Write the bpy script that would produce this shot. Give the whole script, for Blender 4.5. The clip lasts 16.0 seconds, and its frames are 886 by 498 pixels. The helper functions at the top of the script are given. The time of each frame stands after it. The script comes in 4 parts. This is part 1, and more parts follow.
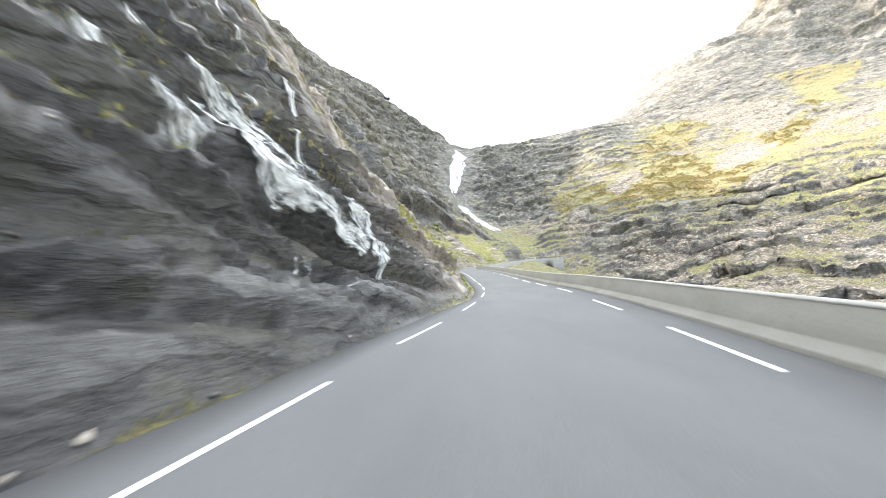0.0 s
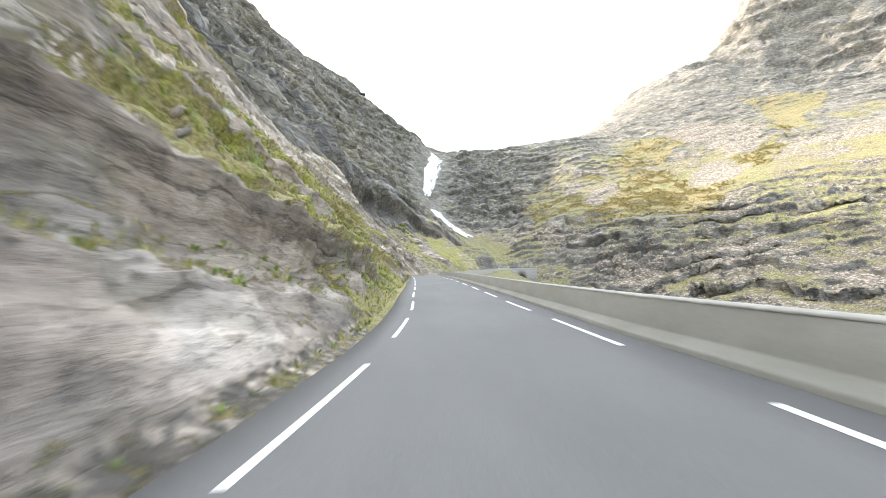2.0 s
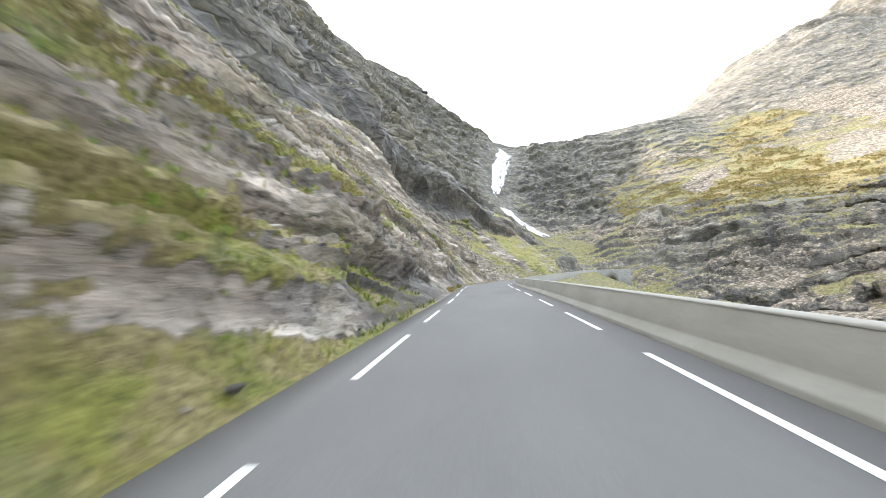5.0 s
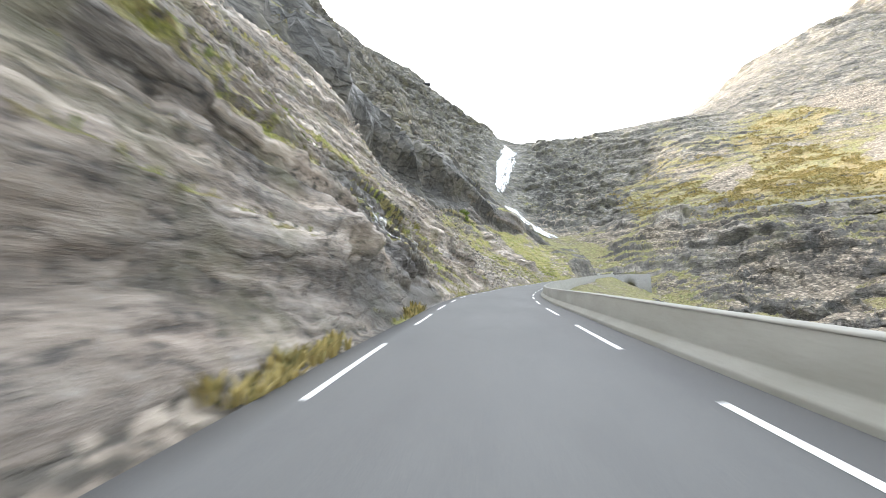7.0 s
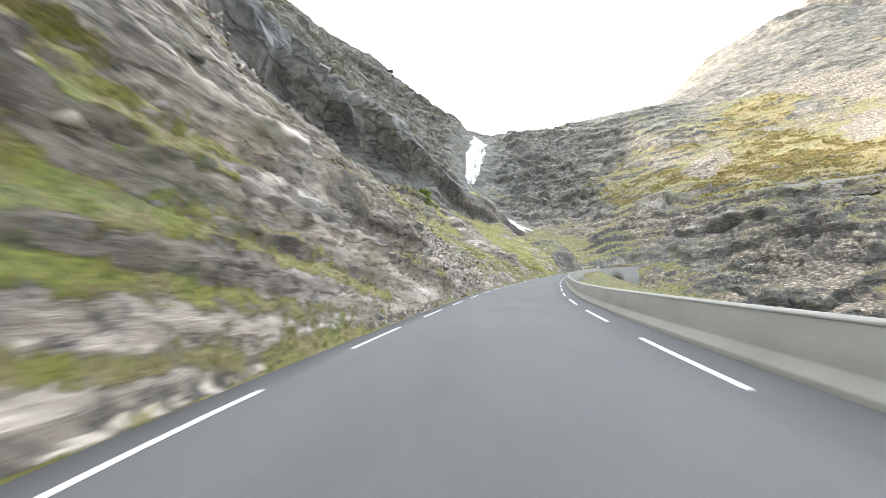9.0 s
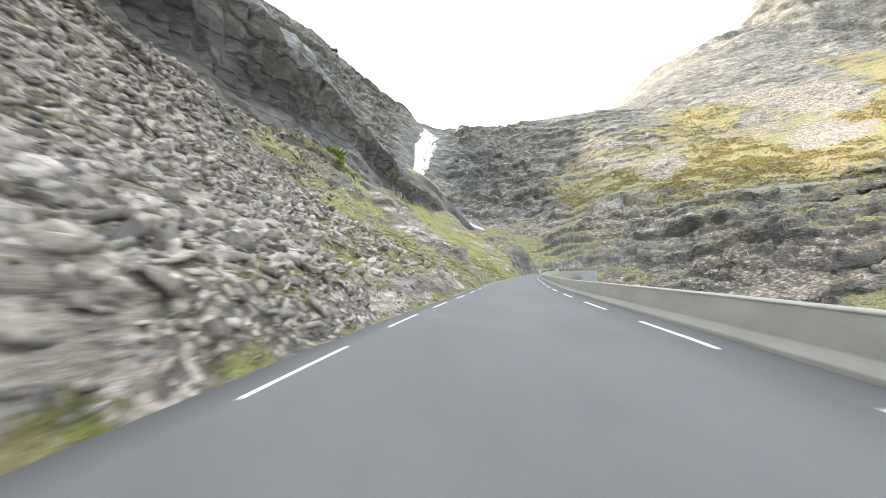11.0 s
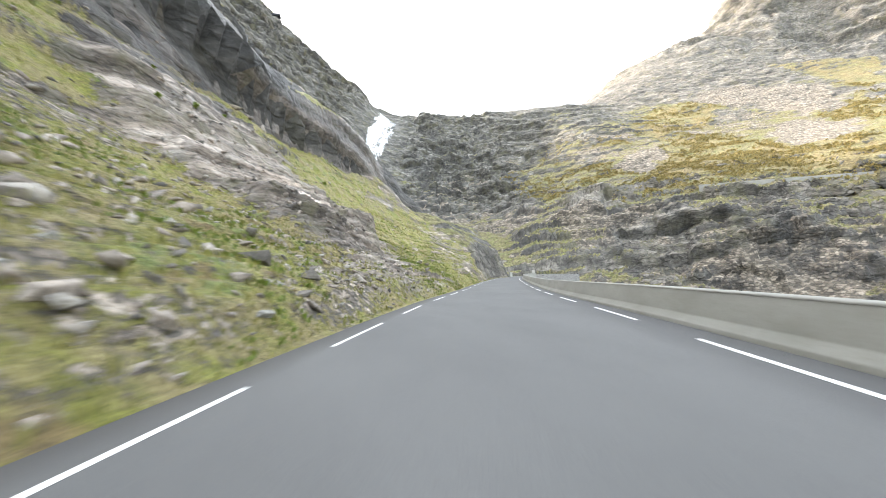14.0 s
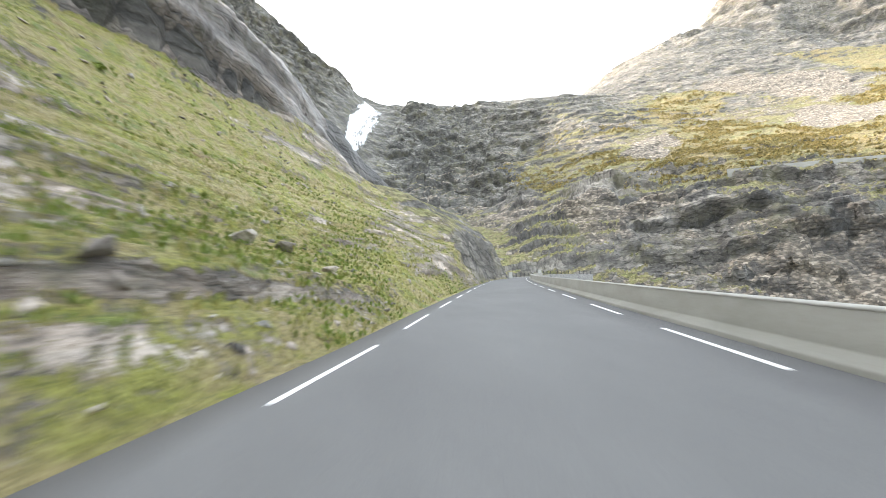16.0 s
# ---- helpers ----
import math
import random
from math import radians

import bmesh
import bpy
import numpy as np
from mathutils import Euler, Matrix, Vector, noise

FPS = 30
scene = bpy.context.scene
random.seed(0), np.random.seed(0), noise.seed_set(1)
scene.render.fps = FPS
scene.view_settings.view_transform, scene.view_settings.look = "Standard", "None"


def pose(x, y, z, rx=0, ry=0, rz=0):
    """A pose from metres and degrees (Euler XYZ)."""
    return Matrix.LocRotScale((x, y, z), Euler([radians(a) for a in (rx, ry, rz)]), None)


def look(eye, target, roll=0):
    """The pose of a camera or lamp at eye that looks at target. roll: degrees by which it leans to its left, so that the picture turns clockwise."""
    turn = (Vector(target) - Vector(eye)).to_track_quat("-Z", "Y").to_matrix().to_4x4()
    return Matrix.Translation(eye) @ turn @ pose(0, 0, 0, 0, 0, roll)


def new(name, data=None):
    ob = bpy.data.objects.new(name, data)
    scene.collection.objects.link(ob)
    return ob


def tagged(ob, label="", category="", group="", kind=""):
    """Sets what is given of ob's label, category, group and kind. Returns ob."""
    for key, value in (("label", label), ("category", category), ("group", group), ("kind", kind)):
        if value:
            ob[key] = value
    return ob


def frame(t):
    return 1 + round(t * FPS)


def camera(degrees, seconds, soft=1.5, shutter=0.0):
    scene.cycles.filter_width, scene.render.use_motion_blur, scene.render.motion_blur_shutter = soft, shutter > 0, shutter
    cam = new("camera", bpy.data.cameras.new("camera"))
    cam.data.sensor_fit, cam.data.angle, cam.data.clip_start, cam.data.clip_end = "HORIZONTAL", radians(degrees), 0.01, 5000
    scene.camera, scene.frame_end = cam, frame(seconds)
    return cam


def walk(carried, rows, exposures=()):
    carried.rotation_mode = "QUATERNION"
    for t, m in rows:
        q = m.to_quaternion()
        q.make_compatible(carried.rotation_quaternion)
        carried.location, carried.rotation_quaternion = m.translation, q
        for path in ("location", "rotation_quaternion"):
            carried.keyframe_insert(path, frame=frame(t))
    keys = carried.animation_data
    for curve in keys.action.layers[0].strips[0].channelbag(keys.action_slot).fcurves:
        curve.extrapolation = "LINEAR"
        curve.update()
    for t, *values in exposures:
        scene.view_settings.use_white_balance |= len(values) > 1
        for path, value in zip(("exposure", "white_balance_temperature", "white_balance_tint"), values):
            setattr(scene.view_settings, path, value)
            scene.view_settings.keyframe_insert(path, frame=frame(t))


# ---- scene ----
cam = camera(94.6, 16.0, soft=0.5, shutter=0.35)
METRES, EYE, TILT, LEAN, TURN = 210.0, 1.25, 6.0, 4.5, 0.0
ROWS = [
    (0.0, 0.0, 0.0, 0.0, 0.0, 0.0, -0.0),
    (0.5, 0.0049, 0.024, -0.0013, -2.19, 0.51, -1.94),
    (1.0, 0.0085, 0.0467, -0.0026, -4.11, 0.47, -2.35),
    (1.5, 0.0122, 0.0696, -0.0039, -4.52, 0.45, -2.44),
    (2.0, 0.0155, 0.0932, -0.0051, -3.82, 1.0, -2.77),
    (2.5, 0.0186, 0.118, -0.0062, -1.77, 1.22, -3.47),
    (3.0, 0.0204, 0.1422, -0.0072, 0.64, 1.25, -3.94),
    (5.5, 0.0237, 0.2801, -0.0108, 6.53, 1.49, -0.84),
    (6.0, 0.0238, 0.3121, -0.0119, 6.23, 1.8, -1.37),
    (6.5, 0.0235, 0.3452, -0.0132, 6.15, 1.53, -1.94),
    (7.0, 0.0231, 0.3778, -0.0145, 6.52, 1.57, -2.17),
    (7.5, 0.0227, 0.4112, -0.0157, 6.21, 1.44, -1.69),
    (8.0, 0.0228, 0.4452, -0.0171, 5.34, 1.35, -0.93),
    (10.5, 0.0384, 0.6214, -0.0247, -2.74, 2.19, -1.67),
    (11.0, 0.0442, 0.6554, -0.0253, -4.4, 1.93, -1.97),
    (11.5, 0.0509, 0.6888, -0.0263, -5.76, 2.0, -2.57),
    (12.0, 0.0584, 0.7225, -0.027, -7.05, 2.18, -2.51),
    (12.5, 0.0664, 0.7556, -0.0277, -7.67, 2.11, -2.97),
    (13.0, 0.0751, 0.7882, -0.0286, -8.16, 2.32, -2.81),
    (13.5, 0.0838, 0.8215, -0.0291, -8.85, 2.57, -2.91),
    (14.0, 0.0931, 0.8544, -0.0295, -9.66, 2.45, -2.93),
    (14.5, 0.1023, 0.8873, -0.0296, -9.87, 2.67, -3.02),
    (15.0, 0.1112, 0.9176, -0.0302, -9.84, 2.66, -3.07),
    (15.5, 0.1209, 0.9509, -0.0307, -10.25, 2.8, -3.06),
    (16.0, 0.1311, 0.9849, -0.0312, -10.57, 2.59, -2.7),
]
walk(cam, [(t, pose(0, 0, EYE, TILT, LEAN, TURN) @ pose(METRES * x, METRES * y, METRES * z, 90 + pitch, roll, yaw)) for t, x, y, z, yaw, pitch, roll in ROWS],
     [(0.0, 3.05), (0.6, 2.98), (1.6, 2.84), (2.5, 2.76), (16.0, 2.72)])

# ---- world, sun ----
SUN_DIR = Vector((-0.62, 0.55, 0.47)).normalized()      # towards the sun, over the western ridge
world = bpy.data.worlds.new("world")
scene.world = world
world.use_nodes = True
wn, wl = world.node_tree.nodes, world.node_tree.links
sky = wn.new("ShaderNodeTexSky")
sky.sky_type = "NISHITA"
sky.sun_disc = False
sky.sun_elevation = math.asin(SUN_DIR.z)
sky.sun_rotation = math.atan2(SUN_DIR.x, SUN_DIR.y)
sky.air_density, sky.dust_density, sky.ozone_density = 1.0, 5.0, 0.5
veil = wn.new("ShaderNodeMix")                           # thin bright cloud over the clear sky
veil.data_type = "RGBA"
veil.inputs[0].default_value = 0.45
veil.inputs[7].default_value = (5.35, 5.55, 5.3, 1)
wl.new(sky.outputs[0], veil.inputs[6])
wl.new(veil.outputs[2], wn["Background"].inputs[0])
wn["Background"].inputs[1].default_value = 0.12
sun = new("sun", bpy.data.lights.new("sun", "SUN"))
sun.data.energy, sun.data.angle, sun.data.color = 1.05, radians(0.6), (1.0, 0.93, 0.82)
sun.matrix_world = look(SUN_DIR * 800, (0, 0, 0))


# ---- numbers ----
def smooth(a, b, x):
    t = np.clip((x - a) / (b - a), 0, 1)
    return t * t * (3 - 2 * t)


def vnoise(p, seed=0):
    """Value noise in -1..1 at an (n, 3) array of places."""
    i = np.floor(p).astype(np.int64)
    f = p - i
    f = f * f * (3 - 2 * f)
    out = np.zeros(len(p))
    for dx in (0, 1):
        wx = f[:, 0] if dx else 1 - f[:, 0]
        for dy in (0, 1):
            wy = f[:, 1] if dy else 1 - f[:, 1]
            for dz in (0, 1):
                wz = f[:, 2] if dz else 1 - f[:, 2]
                h = ((i[:, 0] + dx) * 73856093) ^ ((i[:, 1] + dy) * 19349663) ^ ((i[:, 2] + dz) * 83492791) ^ (seed * 2654435)
                h = (h ^ (h >> 13)) * 1274126177 & 0xFFFFFFFF
                h = (h ^ (h >> 16)) * 2246822519 & 0xFFFFFFFF
                out += wx * wy * wz * (((h >> 8) & 0xFFFF) / 32767.5 - 1)
    return out


def fbm(p, octaves=4, seed=0):
    out, a = np.zeros(len(p)), 0.5
    for k in range(octaves):
        out += a * vnoise(p * 2.03 ** k, seed + k)
        a *= 0.5
    return out


def ridged(p, octaves=4, seed=0):
    out, a = np.zeros(len(p)), 0.5
    for k in range(octaves):
        out += a * (1 - 2 * np.abs(vnoise(p * 2.03 ** k, seed + k)))
        a *= 0.5
    return out


def cells(p, seed=0):
    """Cellular noise: a random number for the nearest cell, and the way to the next one."""
    i = np.floor(p).astype(np.int64)
    f1, f2, r1 = np.full(len(p), 9.0), np.full(len(p), 9.0), np.zeros(len(p))
    for dx in (-1, 0, 1):
        for dy in (-1, 0, 1):
            for dz in (-1, 0, 1):
                c = i + (dx, dy, dz)
                h = (c[:, 0] * 73856093) ^ (c[:, 1] * 19349663) ^ (c[:, 2] * 83492791) ^ (seed * 2654435)
                h = (h ^ (h >> 13)) * 1274126177 & 0xFFFFFFFF
                h = (h ^ (h >> 16)) * 2246822519 & 0xFFFFFFFF
                q = c + np.stack([h & 255, (h >> 8) & 255, (h >> 16) & 255], 1) / 255.0 - p
                d = np.sqrt((q * q).sum(1))
                near = d < f1
                f2 = np.where(near, f1, np.minimum(f2, d))
                r1 = np.where(near, ((h >> 24) & 255) / 255.0, r1)
                f1 = np.where(near, d, f1)
    return r1, f2 - f1


# ---- the road's line: along it, x, y, z, crossfall ----
ROAD = np.array([
    (-30, -6.3, -29.3, -0.3, -0.03), (-12, -2.5, -11.7, -0.05, -0.03), (0, -0.04, 0.06, 0.0, -0.03), (15, 2.62, 14.68, 0.51, 0.0), (30, 4.45, 29.94, 1.28, 0.03),
    (45, 5.05, 44.69, 2.39, 0.009), (60, 5.26, 59.49, 3.54, -0.01), (75, 5.30, 74.54, 4.56, 0.0), (90, 5.21, 89.87, 5.59, -0.01),
    (110, 6.13, 109.69, 6.67, -0.02), (130, 8.59, 129.7, 7.78, -0.015), (150, 12.38, 148.76, 9.04, -0.005), (170, 17.56, 168.81, 10.29, -0.003),
    (190, 23.06, 187.98, 11.70, -0.002), (210, 28.87, 207.18, 12.95, -0.009), (236, 37.2, 232.0, 14.7, 0.0), (262, 46.5, 257.5, 16.5, 0.0),
    (285, 55.5, 279.5, 18.1, 0.0), (306, 66.0, 297.5, 19.4, 0.0), (322, 77.5, 308.5, 20.1, 0.0), (342, 93.5, 320.5, 20.5, 0.0)])
# along the road: left asphalt edge, right line, foot of the parapet, left line
EDGE = np.array([
    (-30, -3.7, 2.9, 3.5, -2.9), (8, -3.5, 2.8, 3.5, -2.55), (15, -3.0, 2.7, 3.45, -2.0), (21, -2.15, 2.75, 3.3, -1.62), (27, -2.12, 2.4, 2.85, -1.45), (34, -2.3, 2.12, 2.7, -1.48),
    (42, -2.45, 2.1, 2.65, -1.66), (66, -2.45, 2.08, 2.6, -1.78), (80, -2.45, 2.15, 2.73, -1.9), (92, -2.52, 2.2, 2.85, -2.0), (98, -2.8, 2.22, 2.85, -2.3), (112, -3.5, 2.4, 3.0, -3.0),
    (146, -3.72, 3.3, 3.8, -3.0), (172, -3.5, 3.3, 3.92, -2.86), (200, -3.55, 3.23, 3.65, -2.88), (217, -2.9, 3.32, 3.8, -2.25), (306, -2.9, 3.3, 3.8, -2.3), (342, -3.0, 3.0, 3.4, -2.6)])
# along the road: height of the cut face, its steepness, steepness above it
BANK = np.array([
    (-30, 8, 1.6, 1.1), (5, 8, 1.5, 1.3), (20, 8, 1.3, 1.8), (33, 11, 1.22, 1.8), (44, 6, 1.15, 1.35), (58, 6, 1.35, 1.1), (80, 7, 1.5, 1.1), (100, 6, 1.9, 1.0), (133, 7, 2.2, 0.85),
    (137.5, 1.8, 1.6, 0.62), (158, 1.2, 1.2, 0.6), (166, 1.9, 2.2, 0.58), (171, 1.6, 2.0, 0.58), (177, 0.5, 0.8, 0.58), (202, 0.9, 0.9, 0.60), (224, 0.8, 0.8, 0.66), (238, 2.4, 1.6, 0.70),
    (258, 4.5, 2.0, 0.72), (268, 8, 2.6, 0.85), (290, 9, 2.6, 0.95), (306, 8, 2.5, 1.2), (342, 4, 2.0, 1.0)])
ST = np.arange(-30, 342.01, 0.5)


def curve(table, k, s):
    """Smooth values of column k of a table at the places s."""
    t, v = table[:, 0], table[:, k]
    m = np.gradient(v, t)
    i = np.clip(np.searchsorted(t, s) - 1, 0, len(t) - 2)
    h = t[i + 1] - t[i]
    u = np.clip((s - t[i]) / h, 0, 1)
    return v[i] * (2 * u ** 3 - 3 * u ** 2 + 1) + m[i] * h * (u ** 3 - 2 * u ** 2 + u) + v[i + 1] * (3 * u ** 2 - 2 * u ** 3) + m[i + 1] * h * (u ** 3 - u ** 2)


CX, CY, CZ, CR = (curve(ROAD, k, ST) for k in (1, 2, 3, 4))
TX, TY = np.gradient(CX), np.gradient(CY)
TN = np.hypot(TX, TY)
TX, TY = TX / TN, TY / TN


def lin(table, k, s):
    return np.interp(s, table[:, 0], table[:, k])


def at_road(s, u, dz=0.0):
    """Places u to the right of the road's line at s along it."""
    s, u = np.broadcast_arrays(np.asarray(s, float), np.asarray(u, float))
    x, y, z, r, tx, ty = (np.interp(s, ST, a) for a in (CX, CY, CZ, CR, TX, TY))
    return np.stack([x + ty * u, y - tx * u, z + r * np.clip(u, -4, 4.5) + dz], -1)


def road_near(x, y):
    """Along, across and road height for places (n,)."""
    s, u, z = np.full(len(x), 999.0), np.full(len(x), 999.0), np.zeros(len(x))
    for a in range(0, len(x), 20000):
        b = slice(a, a + 20000)
        i = ((x[b, None] - CX[None, ::2]) ** 2 + (y[b, None] - CY[None, ::2]) ** 2).argmin(1) * 2
        ex, ey = x[b] - CX[i], y[b] - CY[i]
        u[b] = ex * TY[i] - ey * TX[i]
        s[b] = np.clip(ST[i] + ex * TX[i] + ey * TY[i], ST[0], ST[-1])
        far = np.hypot(ex, ey)
        u[b] = np.where((i <= 2) | (i >= len(ST) - 3), np.sign(u[b]) * np.maximum(np.abs(u[b]), far), u[b])
        z[b] = np.interp(s[b], ST, CZ)
    return s, u, z


# ---- the land: spot heights of the western side, the head of the valley, the eastern side, the valley floor ----
WEST = [(-45, 0, 52), (-16, 37, 28), (-25, 33, 42), (-24, 12, 32), (-42, 60, 50), (-38, 100, 48), (-42, 140, 68), (-24, 173, 44), (-5, 169, 26), (-41, 224, 78), (-56, 210, 88), (-73, 215, 112), (-5, 201, 36),
        (-2, 243, 49), (-8, 252, 62), (16, 254, 40), (31, 258, 29), (-110, 150, 155), (-110, 50, 115), (-100, -60, 105), (-95, 300, 190), (-130, 420, 272),
        (-57, 512, 256), (-41, 499, 222), (-26, 482, 188), (-18, 592, 245), (9, 559, 221), (6, 400, 88), (28, 325, 44), (15, 285, 46), (46, 300, 26), (44, 345, 40), (22, 375, 66), (-116, 277, 205), (-88, 390, 212), (-240, 200, 265), (-260, 420, 330), (-500, 500, 420)]
HEAD = [(52, 582, 206), (62, 572, 201), (44, 560, 190), (84, 568, 198), (149, 571, 206), (235, 572, 220), (258, 543, 198), (94, 518, 127), (28, 465, 108), (164, 500, 130), (192, 498, 155),
        (173, 464, 122), (130, 492, 116), (190, 389, 90), (208, 342, 71), (154, 347, 59), (171, 324, 50), (110, 365, 48), (83, 440, 66), (60, 660, 206), (160, 680, 212), (100, 1000, 230)]
EAST = [(300, 645, 262), (350, 690, 300), (425, 760, 358), (255, 444, 134), (276, 417, 122), (248, 354, 86), (268, 332, 86), (334, 393, 126), (360, 419, 148), (354, 522, 213), (239, 277, 50), (244, 250, 36), (226, 253, 30),
        (205, 296, 46), (164, 293, 16), (140, 305, 16), (122, 324, 20), (504, 843, 418), (602, 800, 455), (702, 814, 515), (718, 797, 575), (745, 772, 640), (800, 710, 620), (712, 640, 420), (600, 350, 190), (500, 200, 120),
        (420, 60, 50), (600, 1000, 400), (400, 850, 300), (280, 780, 240), (860, 880, 640), (1000, 850, 700), (980, 640, 560), (900, 300, 330), (850, 1150, 560), (1300, 1000, 760)]
FLOOR = [(25, 90, -12), (45, 130, -9), (60, 180, -14), (76, 230, -10), (88, 262, -10), (98, 290, -6), (84, 321, 5), (74, 385, 44), (60, 30, -35), (150, 180, -12), (180, 90, -30), (110, 250, -12),
         (60, -150, -60), (250, -200, -60), (0, -120, -10), (-50, -250, 40), (220, 190, 2), (300, 150, 15)]
SPOTS = np.array(WEST + HEAD + EAST + FLOOR, float)


def spline_fit(p, soft=8.0):
    n = len(p)
    d = np.hypot(p[:, None, 0] - p[None, :, 0], p[:, None, 1] - p[None, :, 1]) + 1e-9
    a = np.zeros((n + 3, n + 3))
    a[:n, :n] = d * d * np.log(d) + np.eye(n) * soft
    a[:n, n:] = np.c_[np.ones(n), p[:, :2]]
    a[n:, :n] = a[:n, n:].T
    return np.linalg.solve(a, np.r_[p[:, 2], 0, 0, 0])


LAND = spline_fit(SPOTS)


def land(x, y):
    out = np.zeros(len(x))
    for a in range(0, len(x), 20000):
        b = slice(a, a + 20000)
        d = np.hypot(x[b, None] - SPOTS[None, :, 0], y[b, None] - SPOTS[None, :, 1]) + 1e-9
        out[b] = (d * d * np.log(d)) @ LAND[:-3] + LAND[-3] + LAND[-2] * x[b] + LAND[-1] * y[b]
    return out


def bank_rise(s, u):
    """Height of the western bank over the road, u to its left being negative."""
    foot = -lin(EDGE, 1, s) + 0.35
    out = -u - foot
    h, m1, m2 = (lin(BANK, k, s) for k in (1, 2, 3))
    run = h / m1
    rise = np.where(out < run, out * m1, h + (out - run) * m2)
    return np.where(out < 0, np.clip(out, -1, 0) * 0.12, rise)


def ground(x, y):
    """Height of the land, without its relief; also along and across the road."""
    z = land(x, y)
    s, u, zr = road_near(x, y)
    left = zr + bank_rise(s, np.minimum(u, 0))
    right = zr - 0.7 - 0.52 * np.maximum(u - 4.4, 0)
    k = smooth(310, 303, s) * smooth(-30, -26, s)
    lc = -u + 5 * fbm(np.stack([s / 22, 0 * s, 0 * s], 1), 3, 51)
    foot = np.interp(s, [190, 225, 262, 300], [27, 28, 22.5, 19])
    high = np.interp(s, [190, 225], [13, 6.0])
    z = z + high * (smooth(foot, foot + np.interp(s, [190, 225], [6.5, 2.5]), lc) - smooth(foot, foot + np.interp(s, [190, 225], [35, 22]), lc)) * smooth(128, 142, s) * smooth(308, 290, s) * (u < 0)
    q3 = np.stack([x, y, z], 1)
    tier = (z + 0.06 * y + 16 * fbm(q3 / 60, 3, 55) + 11 * fbm(q3 / 20, 3, 56)) / 14
    tier = tier - np.floor(tier)
    rough_ = smooth(-0.2, 0.3, fbm(q3 / 45, 3, 57))
    z = z + (smooth(0.74, 0.87, tier) - tier) * 5.5 * rough_ * (u > 0) * smooth(90, 150, x - 0.12 * (y - 250)) * smooth(70, 52, z) * smooth(560, 470, y) * smooth(520, 420, x)
    crag = smooth(430, 465, y) * smooth(600, 565, y) * smooth(310, 240, x) * smooth(75, 105, x)
    tier2 = (z + 12 * fbm(q3 / 60, 3, 58) + 4 * fbm(q3 / 14, 3, 59)) / 15
    tier2 = tier2 - np.floor(tier2)
    z = z + (smooth(0.7, 0.86, tier2) - tier2) * 6.0 * crag * (u > 0)
    wl_ = smooth(np.interp(s, [225, 255], [30, 24]), 13, -u) * k
    wr_ = smooth(46, 22, u) * k
    z = np.where(u < 0, left * wl_ + z * (1 - wl_), right * wr_ + z * (1 - wr_))
    return z, s, u


def slab(t, lip=0.12):
    """Layered rock: each layer juts out at its foot and falls back towards its top."""
    f = t - np.floor(t)
    return np.where(f < lip, f / lip, (1 - f) / (1 - lip)) - 0.5


def pick(*ints):
    """A random number in -0.5..0.5 for each set of whole numbers."""
    return 0.5 * vnoise(np.stack([np.floor(k) for k in ints] + [0 * ints[0]] * (3 - len(ints)), 1), 88)


# along the road: how massive and unbroken the rock is
MASSIVE = np.array([(-30, 0.2), (18, 0.1), (22, 0.65), (27, 0.65), (31, 0.25), (58, 0.1), (80, 0.1), (84, 0.35), (95, 0.35), (98, 0.2), (128, 0.1), (152, 0.2), (158, 0.6), (169, 0.6), (174, 0.1)])

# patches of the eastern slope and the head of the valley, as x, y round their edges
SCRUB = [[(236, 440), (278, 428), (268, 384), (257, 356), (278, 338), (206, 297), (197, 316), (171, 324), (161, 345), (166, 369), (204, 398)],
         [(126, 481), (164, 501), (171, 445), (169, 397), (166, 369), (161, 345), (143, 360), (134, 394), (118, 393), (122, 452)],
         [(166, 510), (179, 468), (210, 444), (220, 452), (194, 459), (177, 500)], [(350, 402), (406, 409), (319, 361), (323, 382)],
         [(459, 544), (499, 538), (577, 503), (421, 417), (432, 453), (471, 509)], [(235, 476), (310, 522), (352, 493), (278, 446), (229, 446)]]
TALUS = [[(283, 398), (316, 403), (329, 379), (301, 354), (262, 345), (252, 362)], [(168, 398), (196, 419), (213, 414), (194, 386), (169, 373)],
         [(332, 512), (388, 517), (424, 457), (385, 419), (334, 408), (350, 460)], [(146, 310), (167, 301), (183, 287), (162, 272), (150, 285), (145, 302)],
         [(111, 368), (136, 352), (149, 332), (133, 337), (113, 348)], [(88, 372), (104, 380), (112, 402), (96, 405)]]
CRAGS = [[(179, 319), (188, 310), (205, 298), (197, 294), (183, 302), (173, 311)], [(163, 312), (175, 306), (169, 301), (160, 305)], [(143, 333), (153, 324), (145, 314), (140, 318)],
         [(121, 327), (130, 319), (128, 312), (120, 322)], [(132, 405), (140, 362), (137, 353), (114, 361)], [(130, 545), (161, 551), (205, 550), (185, 507), (166, 510), (130, 510)],
         [(120, 516), (139, 500), (132, 439), (109, 402), (96, 443)]]


